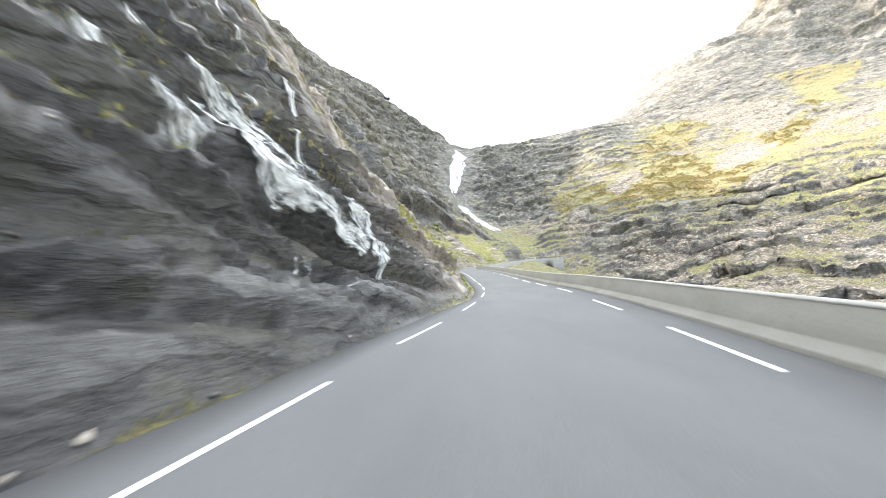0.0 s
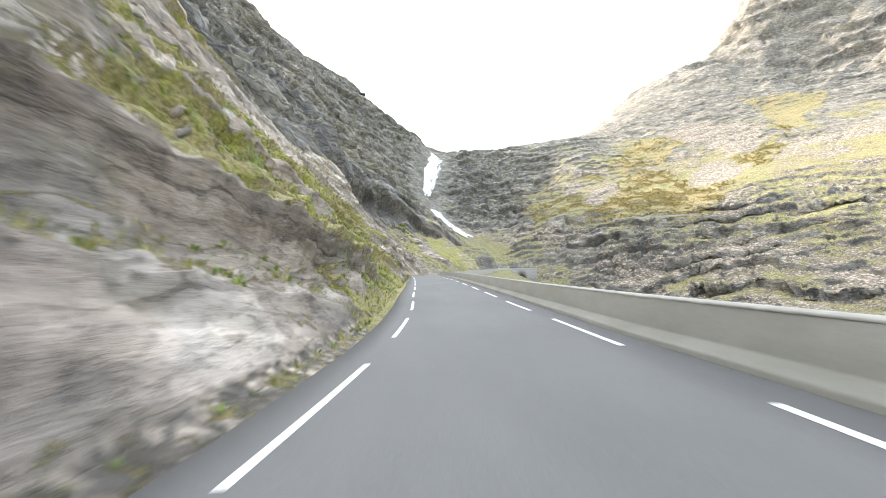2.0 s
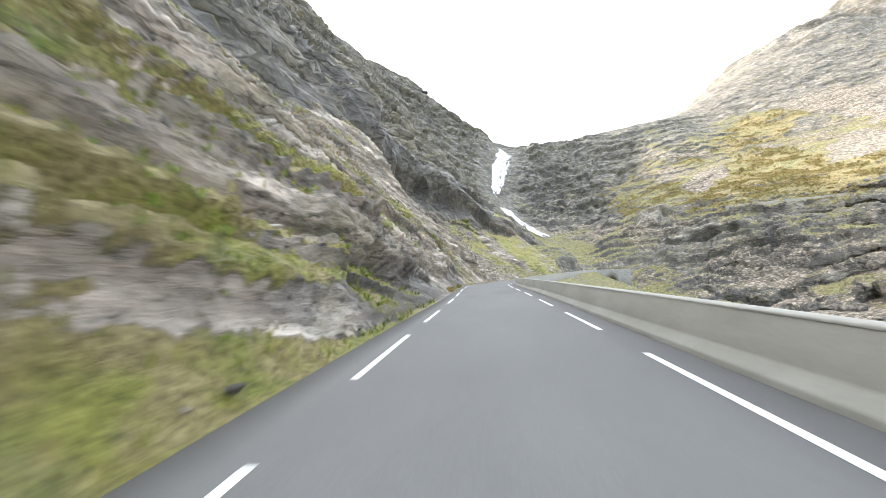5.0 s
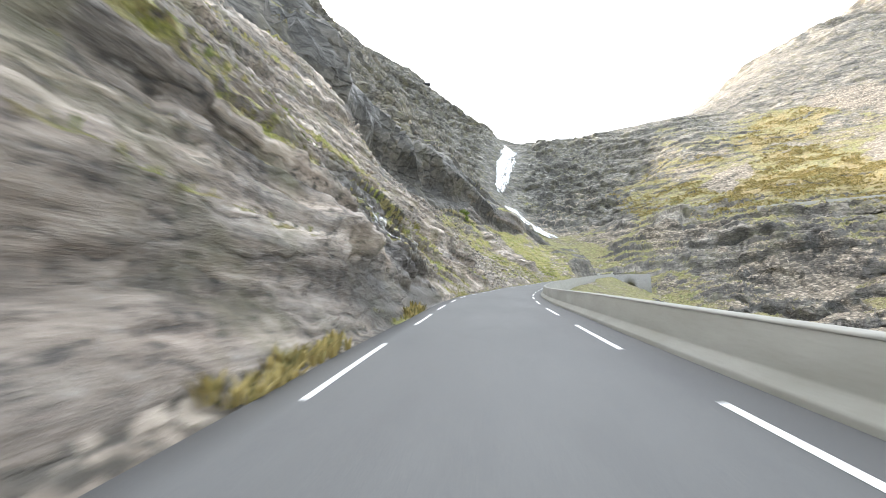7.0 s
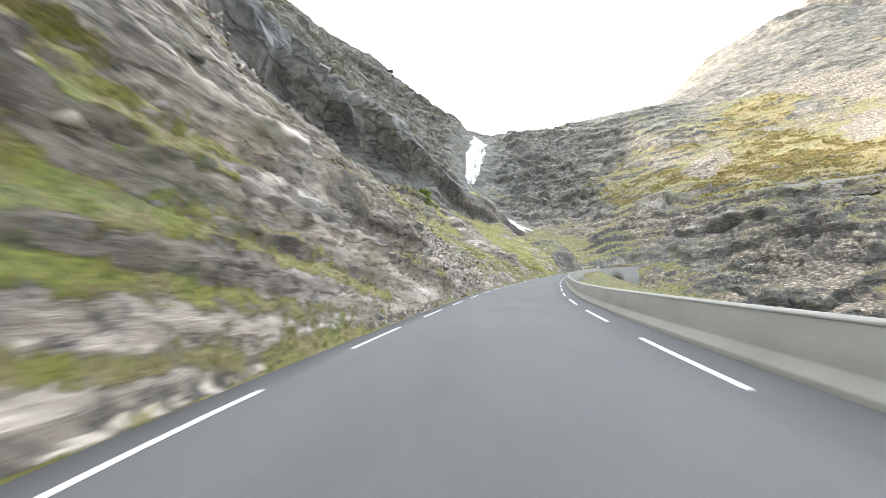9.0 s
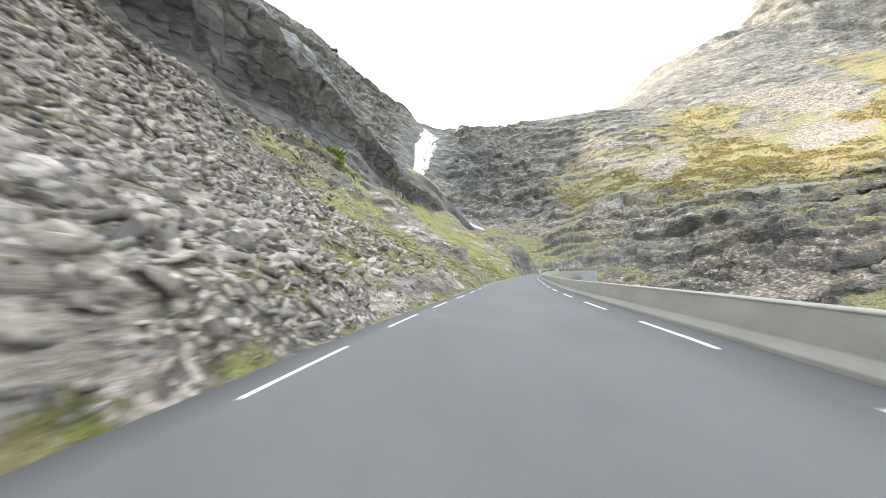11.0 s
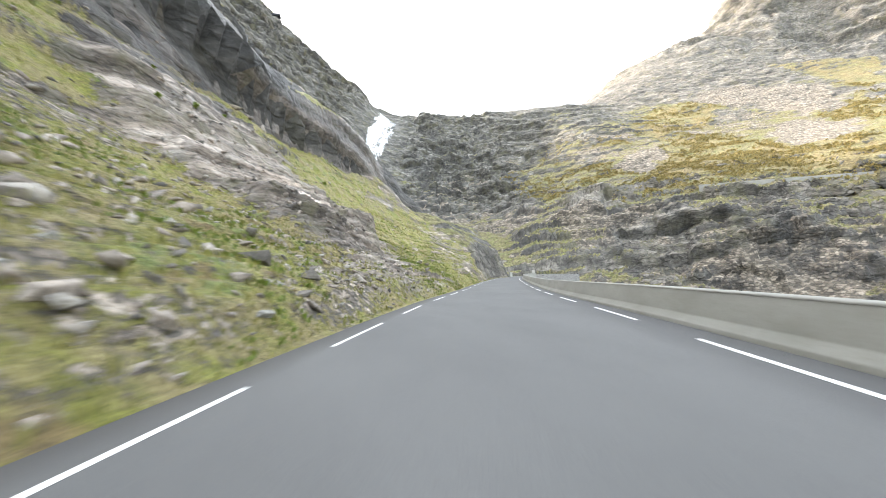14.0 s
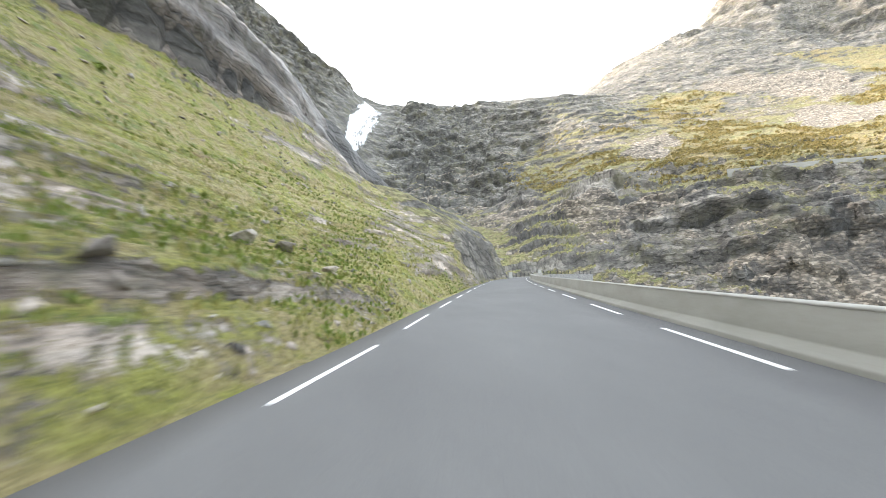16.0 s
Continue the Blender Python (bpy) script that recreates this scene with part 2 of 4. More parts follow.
def patch(x, y, edges, soft=6.0, ragged=9.0, seed=101):
    """1 inside the patches, 0 outside, with ragged edges."""
    q = np.stack([x, y, 0 * x], 1)
    x = x + ragged * fbm(q / 17, 4, seed)
    y = y + ragged * fbm(q / 17, 4, seed + 7)
    out = np.zeros(len(x))
    for e in edges:
        e = np.array(e, float)
        near = (x > e[:, 0].min() - 15) & (x < e[:, 0].max() + 15) & (y > e[:, 1].min() - 15) & (y < e[:, 1].max() + 15)
        k = np.nonzero(near)[0]
        if not len(k):
            continue
        px, py = x[k], y[k]
        d, inside = np.full(len(k), 1e3), np.zeros(len(k), bool)
        for (ax, ay), (bx, by) in zip(e, np.roll(e, -1, 0)):
            t = np.clip(((px - ax) * (bx - ax) + (py - ay) * (by - ay)) / ((bx - ax) ** 2 + (by - ay) ** 2 + 1e-9), 0, 1)
            d = np.minimum(d, np.hypot(px - ax - t * (bx - ax), py - ay - t * (by - ay)))
            inside ^= ((ay > py) != (by > py)) & (px < (bx - ax) * (py - ay) / (by - ay + 1e-9) + ax)
        out[k] = np.maximum(out[k], smooth(-0.5 * soft, 0.5 * soft, np.where(inside, d, -d)))
    return out


# the water's way: x, y, half width, strength of its groove
FALL = [(43, 560, 12), (37, 540, 10), (29, 512, 10), (23, 482, 9), (21, 461, 6), (30, 449, 6), (43, 438, 6), (54, 421, 6), (61, 402, 5), (68, 380, 4)]


def off_fall(x, y):
    """Distance from the waterfall's line."""
    out = np.full(len(x), 1e3)
    for (ax, ay, _), (bx, by, _) in zip(FALL[:-1], FALL[1:]):
        t = np.clip(((x - ax) * (bx - ax) + (y - ay) * (by - ay)) / ((bx - ax) ** 2 + (by - ay) ** 2), 0, 1)
        out = np.minimum(out, np.hypot(x - ax - t * (bx - ax), y - ay - t * (by - ay)))
    return out


DIP = np.array(Euler((radians(-9), radians(-15), radians(4))).to_matrix())


def outcrop(s, across):
    """1 on the dark layered outcrop in the grassy part of the bank."""
    w = 1.2 * fbm(np.stack([s / 4, across / 4, 0 * s], 1), 3, 97)
    return smooth(198, 201, s + w) * smooth(213.5, 212.5, s + w - 0.1 * (across - 10)) * smooth(5, 7, across + w) * smooth(21, 19, across + w)


def relief(p, s, u, slope):
    """How far the surface stands out from the smooth land."""
    away = np.abs(u)
    far = smooth(13, 45, away)
    east = smooth(70, 150, p[:, 0] - 0.12 * (p[:, 1] - 250))
    b = p @ DIP
    steep = smooth(0.35, 0.8, slope)
    out = np.zeros(len(p))
    # beside the road: slabs and blocks
    k = np.nonzero(far < 1)[0]
    if len(k):
        pk, bk = p[k], b[k]
        sk = s[k]
        mass = lin(MASSIVE, 1, sk)
        bend = 0.12 * fbm(pk / (5, 16, 5), 3, 3) + 0.3 * fbm(pk / 40, 2, 4)
        early = smooth(24, 12, sk)
        bz = bk[:, 2] + 0.2 * early * (pk[:, 1] - 20)
        t1, t2, t3 = bz / 3.6 + bend, bz / 1.3 + 2.4 * bend, bz / 0.45 + 6.0 * bend
        w1, w2 = (smooth(-0.35, 0.15, fbm(pk / (n_, 2 * n_, n_), 2, i_)) for n_, i_ in ((9, 5), (5, 6)))
        d = 0.45 * ridged(pk / (12, 20, 12), 3, 21) + 0.85 * (0.2 + 0.8 * w1) * slab(t1, 0.28)
        d += 0.5 * pick(t1, sk / 9 + 3 * pick(t1) + bend)
        d += (1 - 0.75 * mass) * (0.58 * (0.25 + 0.75 * w2) * slab(t2, 0.22) + 0.42 * pick(t2, sk / 4.2 + 5 * pick(t2) + 0.6 * bend))
        d += (1 - 0.8 * mass) * (0.24 * slab(t3, 0.25) + 0.22 * pick(t3, sk / 1.4 + 5 * pick(t3) + bend)) + 0.10 * fbm(pk / 1.1, 3, 31)
        d += 0.45 * slab(sk / 3.1 + 0.10 * pk[:, 2] + bend, 0.2) * smooth(16, 22, sk) * smooth(46, 34, sk) * (1 - 0.6 * mass)
        hz = pk[:, 2] - np.interp(s[k], ST, CZ) + 0.5 * fbm(pk / 2.5, 2, 35)
        d += (0.5 * smooth(2.8, 3.6, hz) * smooth(6.5, 5, hz) - 0.55 * smooth(0.4, 1.6, hz) * smooth(3.4, 2.4, hz)) * smooth(17, 13, s[k]) * smooth(-25, 0, s[k])
        roof = 1.7 + 0.5 * np.sin(s[k] * 0.7) + 0.3 * np.sin(s[k] * 1.9)
        d += (0.45 * smooth(roof - 0.1, roof + 0.15, hz) * smooth(roof + 1.6, roof + 0.8, hz) - 0.55 * smooth(0.1, 0.5, hz) * smooth(roof + 0.1, roof - 0.2, hz)) * (smooth(61, 64, s[k]) * smooth(80, 78, s[k]) + smooth(89, 90.5, s[k]) * smooth(94.5, 92.5, s[k]) + 0.8 * smooth(96, 97.5, s[k]) * smooth(103, 101.5, s[k]))
        oc = outcrop(sk, lin(EDGE, 1, sk) + 0.05 - u[k])
        loose = smooth(134.5, 138, s[k]) * (1 - oc)
        d = d * (1 - 0.62 * loose) + 0.45 * loose * fbm(pk / 7, 3, 33) + 1.3 * oc
        out[k] += d * (1 - far[k])
    # far off: buttresses, ledges and gullies
    k = np.nonzero(far > 0)[0]
    if len(k):
        pk, bk, ek = p[k], b[k], east[k]
        bend = 0.6 * fbm(pk / 25, 3, 13)
        r1, e1 = cells(bk / (15, 34, 7) + bend[:, None], 17)
        r2, e2 = cells(bk / (5.0, 10.0, 2.6) + bend[:, None], 19)
        crag = patch(pk[:, 0], pk[:, 1], CRAGS, 8)
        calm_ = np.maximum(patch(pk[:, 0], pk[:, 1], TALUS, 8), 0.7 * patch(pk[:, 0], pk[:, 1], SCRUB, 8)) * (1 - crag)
        hd = smooth(400, 470, pk[:, 1]) * smooth(330, 250, pk[:, 0])
        t1, t2 = pk[:, 2] / 13 + 1.1 * bend + 1.1 * fbm(pk / 60, 3, 14), pk[:, 2] / 4.6 + 2.6 * bend
        along = (pk[:, 0] - 0.6 * pk[:, 1])
        ledge = slab(t1, 0.1) * 5.5 * (0.3 + 0.7 * smooth(-0.25, 0.15, fbm(pk / 45, 2, 12))) + slab(t2, 0.15) * 1.5 * smooth(-0.1, 0.3, fbm(pk / 30, 2, 16))
        ledge += 4.5 * pick(t1, along / 17 + 4 * pick(t1) + bend) + 1.6 * pick(t2, along / 5 + 4 * pick(t2) + bend)
        ledge *= (1 + 0.7 * crag) * (1 - 0.85 * calm_)
        crest = smooth(190, 208, s[k]) * smooth(80, 55, away[k]) * (u[k] < 0)
        flute = ridged(pk / (11, 11, 40), 3, 25) * 1.3
        d = 6.0 * ridged(pk / 55 * (1, 1, 0.5), 3, 11) + (1 - 0.5 * ek) * (1 - 0.7 * crest) * (4.5 * (r1 - 0.5) - 1.4 * smooth(0.15, 0, e1) + 2.2 * (r2 - 0.5) - 0.8 * smooth(0.12, 0, e2))
        step = slab((pk[:, 2] + 0.10 * pk[:, 1]) / 19 + 0.9 * bend + 0.35 * fbm(pk / 70, 2, 18), 0.1) * 4.5 + slab((pk[:, 2] + 0.16 * pk[:, 1]) / 6.2 + 1.6 * bend, 0.14) * 1.4
        d += np.maximum(ek * (1 - 0.5 * smooth(75, 110, pk[:, 2])), hd) * 0.75 * ledge + (1 - np.maximum(ek, hd)) * (flute + 0.45 * ledge * (1 - 0.7 * crest) + step * smooth(430, 330, pk[:, 1]))
        d += 0.9 * crest * slab((pk[:, 2] + 0.16 * pk[:, 1]) / 4.2 + 1.5 * bend, 0.3)
        d += 0.5 * fbm(pk / 3.5, 3, 27)
        d *= 1 - 0.45 * ek * smooth(75, 110, pk[:, 2])
        high = smooth(500, 900, np.hypot(pk[:, 0], pk[:, 1] - 200))
        d = d * (1 + 0.5 * high) + high * (16 * ridged(pk / 120, 5, 15) + 9 * slab(pk[:, 2] / 42 + 1.2 * fbm(pk / 110, 3, 20), 0.15) + 14 * (cells(pk / (52, 52, 30) + 0.5 * bend[:, None], 24)[0] - 0.5) * smooth(0.0, 0.2, high))
        calm = 0.06 + 0.94 * smooth(10, 32, off_fall(pk[:, 0], pk[:, 1]))
        out[k] += d * far[k] * (0.35 + 0.65 * steep[k]) * calm
    return out


def surface(x, y, eps=0.6):
    """Places of the finished land over (x, y)."""
    z, s, u = ground(x, y)
    zx, zy = ground(x + eps, y)[0], ground(x, y + eps)[0]
    n = np.stack([-(zx - z) / eps, -(zy - z) / eps, np.ones(len(x))], 1)
    slope = np.hypot(n[:, 0], n[:, 1])
    n /= np.linalg.norm(n, axis=1)[:, None]
    p = np.stack([x, y, z], 1)
    edge = np.where(u < 0, smooth(0.1, 1.6, -u + lin(EDGE, 1, s) - 0.2), smooth(6, 18, u))
    edge = np.where((s > 303), smooth(3.5, 7, np.abs(u)), edge)
    return p + n * (relief(p, s, u, slope) * edge)[:, None], s, u, slope


def upness(p, rows, cols):
    """How far the faces round each point of a grid look up, 0 to 1."""
    g_ = p.reshape(rows, cols, 3)
    n = np.cross(np.gradient(g_, axis=1), np.gradient(g_, axis=0)).reshape(-1, 3)
    return np.abs(n[:, 2]) / (np.linalg.norm(n, axis=1) + 1e-9)


def grid_mesh(name, p, rows, cols, attrs):
    me = bpy.data.meshes.new(name)
    a = np.arange(rows * cols).reshape(rows, cols)
    q = np.stack([a[:-1, :-1], a[:-1, 1:], a[1:, 1:], a[1:, :-1]], -1).reshape(-1, 4)
    me.vertices.add(len(p))
    me.vertices.foreach_set("co", p.astype(np.float32).ravel())
    me.loops.add(q.size)
    me.loops.foreach_set("vertex_index", q.astype(np.int32).ravel())
    me.polygons.add(len(q))
    me.polygons.foreach_set("loop_start", np.arange(0, q.size, 4, dtype=np.int32))
    me.polygons.foreach_set("loop_total", np.full(len(q), 4, dtype=np.int32))
    me.update(calc_edges=True)
    for key, v in attrs.items():
        me.attributes.new(key, "FLOAT", "POINT").data.foreach_set("value", v.astype(np.float32))
    return me


# ---- materials ----
class Nodes:
    """A node material, built by short calls."""

    def __init__(self, name, rough=0.8):
        self.mat = bpy.data.materials.new(name)
        self.mat.use_nodes = True
        self.t = self.mat.node_tree
        self.b = self.t.nodes["Principled BSDF"]
        self.b.inputs["Roughness"].default_value = rough
        self.co = self.t.nodes.new("ShaderNodeTexCoord").outputs["Object"]

    def link(self, a, b):
        self.t.links.new(a, b)

    def noise(self, scale, detail=5, stretch=(1, 1, 1), rough=0.6):
        m = self.t.nodes.new("ShaderNodeMapping")
        m.inputs["Scale"].default_value = stretch
        self.link(self.co, m.inputs[0])
        n = self.t.nodes.new("ShaderNodeTexNoise")
        n.inputs["Scale"].default_value, n.inputs["Detail"].default_value, n.inputs["Roughness"].default_value = scale, detail, rough
        self.link(m.outputs[0], n.inputs["Vector"])
        return n.outputs[0]

    def voronoi(self, scale, stretch=(1, 1, 1), feature="F1", out=0, distance="EUCLIDEAN"):
        m = self.t.nodes.new("ShaderNodeMapping")
        m.inputs["Scale"].default_value = stretch
        self.link(self.co, m.inputs[0])
        n = self.t.nodes.new("ShaderNodeTexVoronoi")
        n.feature, n.distance = feature, distance
        n.inputs["Scale"].default_value = scale
        self.link(m.outputs[0], n.inputs["Vector"])
        return n.outputs[out]

    def attr(self, name):
        n = self.t.nodes.new("ShaderNodeAttribute")
        n.attribute_name = name
        return n.outputs["Fac"]

    def ramp(self, fac, *stops):
        n = self.t.nodes.new("ShaderNodeValToRGB")
        e = n.color_ramp.elements
        while len(e) < len(stops):
            e.new(0.5)
        for k, (pos, col) in zip(e, stops):
            k.position, k.color = pos, (*col, 1) if len(col) == 3 else col
        self.link(fac, n.inputs[0])
        return n.outputs[0]

    def grey(self, fac, a, b):
        if a > b:
            return self.ramp(fac, (b, (1, 1, 1)), (a, (0, 0, 0)))
        return self.ramp(fac, (a, (0, 0, 0)), (b, (1, 1, 1)))

    def mix(self, fac, a, b, kind="MIX"):
        n = self.t.nodes.new("ShaderNodeMix")
        n.data_type, n.blend_type = "RGBA", kind
        for k, v in ((0, fac), (6, a), (7, b)):
            if hasattr(v, "links"):
                self.link(v, n.inputs[k])
            else:
                n.inputs[k].default_value = v if k == 0 else (*v, 1)
        return n.outputs[2]

    def maths(self, op, a, b=0.0):
        n = self.t.nodes.new("ShaderNodeMath")
        n.operation = op
        for k, v in ((0, a), (1, b)):
            if hasattr(v, "links"):
                self.link(v, n.inputs[k])
            else:
                n.inputs[k].default_value = v
        return n.outputs[0]

    def done(self, color, height=None, strength=0.5, distance=0.1, rough=None):
        if hasattr(color, "links"):
            self.link(color, self.b.inputs["Base Color"])
        else:
            self.b.inputs["Base Color"].default_value = (*color, 1)
        if rough is not None:
            self.link(rough, self.b.inputs["Roughness"])
        if height is not None:
            n = self.t.nodes.new("ShaderNodeBump")
            n.inputs["Strength"].default_value, n.inputs["Distance"].default_value = strength, distance
            self.link(height, n.inputs["Height"])
            self.link(n.outputs[0], self.b.inputs["Normal"])
        return self.mat


def land_material(name, size, gloss=0.8, bump=0.16, drab=0.0, tone=1.0, deep=1.0, pits=0.8, strata=(0.9, 0.7, 1.9), stone=3.6, banded=1.0):
    """Rock faces, rubble, wet streaks, shade painted on steep faces and in crevices, grass and autumn scrub; size:
    metres of the coarse pattern; tone, deep: how pale the rock is, and how its darks fall off.
    """
    m = Nodes(name, gloss)
    k = 1 / size
    bed, rubble, wet_shaded = m.attr("bed"), m.attr("rubble"), m.attr("wet_shaded")
    mid = m.mix(bed, m.noise(0.55 * k, 8, (1.2, 1.0, 0.6), 0.68), m.noise(0.55 * k, 8, strata, 0.70))
    fine = m.mix(bed, m.noise(3.2 * k, 6, (1.1, 1.1, 0.7), 0.74), m.noise(3.2 * k, 6, (1, 0.8, 1.7), 0.74))
    def shades(*stops):
        return m.ramp(mid, *[(pos, tuple(tone * c ** deep for c in col)) for pos, col in stops])
    rock = shades((0.33, (0.09, 0.089, 0.09)), (0.42, (0.22, 0.217, 0.215)), (0.52, (0.33, 0.323, 0.317)), (0.64, (0.48, 0.472, 0.462)))
    warm = shades((0.33, (0.14, 0.113, 0.096)), (0.42, (0.33, 0.284, 0.25)), (0.52, (0.46, 0.405, 0.364)), (0.64, (0.60, 0.55, 0.51)))
    rock = m.mix(m.maths("MULTIPLY", m.maths("ADD", m.grey(m.noise(0.3 * k, 4), 0.38, 0.56), 0.55), m.attr("warm")), rock, warm)
    plain_co = m.co
    turn = m.t.nodes.new("ShaderNodeMapping")
    turn.inputs["Rotation"].default_value = (radians(9), radians(15), radians(-4))
    m.link(plain_co, turn.inputs[0])
    m.co = turn.outputs[0]
    leaf_ = m.noise(0.34 * k, 7, (0.22, 0.22, 2.6), 0.66)
    thin = m.noise(2.0 * k, 5, (0.3, 0.3, 3.0), 0.6)
    m.co = plain_co
    bands = m.mix(0.3, m.ramp(leaf_, (0.38, (0.15, 0.146, 0.142)), (0.45, (0.58, 0.57, 0.56)), (0.53, (0.92, 0.92, 0.92)), (0.61, (1.75, 1.75, 1.77))), m.ramp(thin, (0.40, (0.35, 0.35, 0.35)), (0.48, (0.9, 0.9, 0.9)), (0.60, (1.2, 1.2, 1.2))))
    rock = m.mix(m.maths("MULTIPLY", m.maths("ADD", m.maths("MULTIPLY", bed, 0.7), 0.3), banded), rock, bands, "MULTIPLY")
    if banded < 1:
        for sc, lo, hi in ((0.11, 0.5, 1.12), (0.30, 0.6, 1.12)):
            big = m.noise(sc * k, 5, (1, 1, 1.5), 0.62)
            rock = m.mix(0.8, rock, m.ramp(big, (0.40, (lo, lo, lo * 1.02)), (0.50, (0.9, 0.9, 0.9)), (0.60, (hi, hi, hi))), "MULTIPLY")
    n = m.t.nodes.new("ShaderNodeTexNoise")
    n.inputs["Scale"].default_value, n.inputs["Detail"].default_value = 0.7 * k, 4
    m.link(plain_co, n.inputs["Vector"])
    w = m.t.nodes.new("ShaderNodeMix")
    w.data_type, w.blend_type = "RGBA", "LINEAR_LIGHT"
    w.inputs[0].default_value = 0.55 * size
    m.link(plain_co, w.inputs[6])
    m.link(n.outputs["Color"], w.inputs[7])
    m.co = w.outputs[2]
    block_ = m.mix(bed, m.voronoi(0.8 * k, (1.2, 1.2, 0.55), "F1", 1), m.voronoi(0.6 * k, (0.9, 0.4, 2.4), "F1", 1))
    if banded < 1:
        rock = m.mix(0.7, rock, m.ramp(m.mix(bed, m.voronoi(2.6 * k, (1.2, 1.2, 0.6), "F1", 1), m.voronoi(2.2 * k, (0.9, 0.5, 2.0), "F1", 1)), (0.1, (0.40, 0.40, 0.41)), (0.5, (0.85, 0.845, 0.84)), (0.9, (1.25, 1.24, 1.22))), "MULTIPLY")
    rock = m.mix(0.8 if banded == 1 else 0.5, rock, m.ramp(block_, (0.12, (0.42, 0.42, 0.43)), (0.5, (0.80, 0.79, 0.78)), (0.88, (1.0, 1.0, 1.0))) if banded == 1 else m.ramp(block_, (0.1, (0.30, 0.30, 0.31)), (0.5, (0.82, 0.81, 0.80)), (0.9, (1.3, 1.29, 1.27))), "MULTIPLY")
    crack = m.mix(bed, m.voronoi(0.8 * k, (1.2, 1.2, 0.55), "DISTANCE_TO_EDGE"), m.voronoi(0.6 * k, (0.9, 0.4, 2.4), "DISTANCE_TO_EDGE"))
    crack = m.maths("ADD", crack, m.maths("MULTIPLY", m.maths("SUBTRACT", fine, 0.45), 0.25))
    # Crack lines go near black: crevice shade put into the colour.
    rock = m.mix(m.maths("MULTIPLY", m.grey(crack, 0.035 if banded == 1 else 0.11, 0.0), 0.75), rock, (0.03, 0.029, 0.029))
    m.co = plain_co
    # Low spots of the grain are darkened too, as painted shade in pits.
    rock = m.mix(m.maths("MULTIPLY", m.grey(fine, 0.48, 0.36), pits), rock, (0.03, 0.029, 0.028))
    rock = m.mix(m.maths("MULTIPLY", m.grey(fine, 0.57, 0.70), 0.45), rock, tuple(tone * c ** deep for c in (0.60, 0.585, 0.565)))
    rock = m.mix(m.maths("MULTIPLY", m.grey(m.noise(0.4 * k, 6, (1, 1, 1), 0.7), 0.50, 0.62), 0.5), rock, (0.19, 0.18, 0.105))
    m.co = w.outputs[2]
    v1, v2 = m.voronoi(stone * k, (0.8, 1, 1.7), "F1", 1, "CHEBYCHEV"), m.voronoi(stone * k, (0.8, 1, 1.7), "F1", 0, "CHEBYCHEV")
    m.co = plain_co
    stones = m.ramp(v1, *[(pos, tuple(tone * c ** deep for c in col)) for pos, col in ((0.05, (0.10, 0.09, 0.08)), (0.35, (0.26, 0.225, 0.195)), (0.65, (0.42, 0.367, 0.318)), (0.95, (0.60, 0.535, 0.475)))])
    # Gaps between these painted stones are dark: shade put into the colour.
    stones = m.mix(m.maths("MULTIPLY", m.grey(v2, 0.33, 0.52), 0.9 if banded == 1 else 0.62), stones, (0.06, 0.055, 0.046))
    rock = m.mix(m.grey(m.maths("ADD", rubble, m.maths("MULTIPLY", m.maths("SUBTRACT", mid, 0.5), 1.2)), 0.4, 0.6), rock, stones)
    rock = m.mix(0.22 * drab, rock, (0.06, 0.056, 0.045))
    rock = m.mix(1.0, rock, (1.0, 0.985, 0.92) if banded < 1 else (1.0, 0.985, 0.955), "MULTIPLY")
    # Wet rock, and the shade of steep faces and undercuts, darkened in the colour.
    rock = m.mix(wet_shaded, rock, (0.30, 0.30, 0.31), "MULTIPLY")
    tuft = m.noise((9 if banded == 1 else 2.3) * k, 6, (1, 1, 1), 0.8)
    green = m.ramp(tuft, (0.34, (0.045, 0.05, 0.010)), (0.5, (0.245, 0.25, 0.036)), (0.66, (0.47, 0.46, 0.10)))
    straw = m.ramp(tuft, (0.34, (0.07, 0.058, 0.022)), (0.5, (0.32, 0.265, 0.105)), (0.66, (0.57, 0.485, 0.24)))
    gold = m.ramp(tuft, (0.34, (0.08, 0.066, 0.022)), (0.5, (0.25, 0.19, 0.085)), (0.66, (0.46, 0.36, 0.18)))
    grass = m.mix(m.grey(m.noise(0.9 * k, 5), 0.42, 0.56), green, straw)
    fern = m.ramp(tuft, (0.34, (0.035, 0.055, 0.008)), (0.6, (0.19, 0.275, 0.04)))
    grass = m.mix(m.maths("MULTIPLY", m.grey(m.noise(0.55 * k, 5), 0.55, 0.66), 0.8), grass, fern)
    grass = m.mix(m.maths("MULTIPLY", m.grey(m.noise(0.8 * k, 6, (1, 1, 1.7)), 0.58, 0.68), 0.75), grass, m.ramp(tuft, (0.34, (0.08, 0.05, 0.022)), (0.65, (0.36, 0.24, 0.10))))
    grass = m.mix(drab, grass, m.mix(m.grey(tuft, 0.38, 0.62), (0.06, 0.058, 0.032), (0.26, 0.245, 0.15)))
    grass = m.mix(m.attr("gold"), grass, gold)
    veg = m.maths("ADD", m.attr("veg"), m.maths("MULTIPLY", m.maths("SUBTRACT", m.noise(2.6 * k, 7, (1, 1, 1), 0.75), 0.5), 2.2))
    veg = m.grey(veg, 0.42, 0.60)
    col = m.mix(veg, rock, grass)
    hgt = m.maths("ADD", m.maths("ADD", mid, m.maths("MULTIPLY", m.grey(crack, 0.0, 0.12), 0.35)), m.maths("MULTIPLY", fine, 0.5))
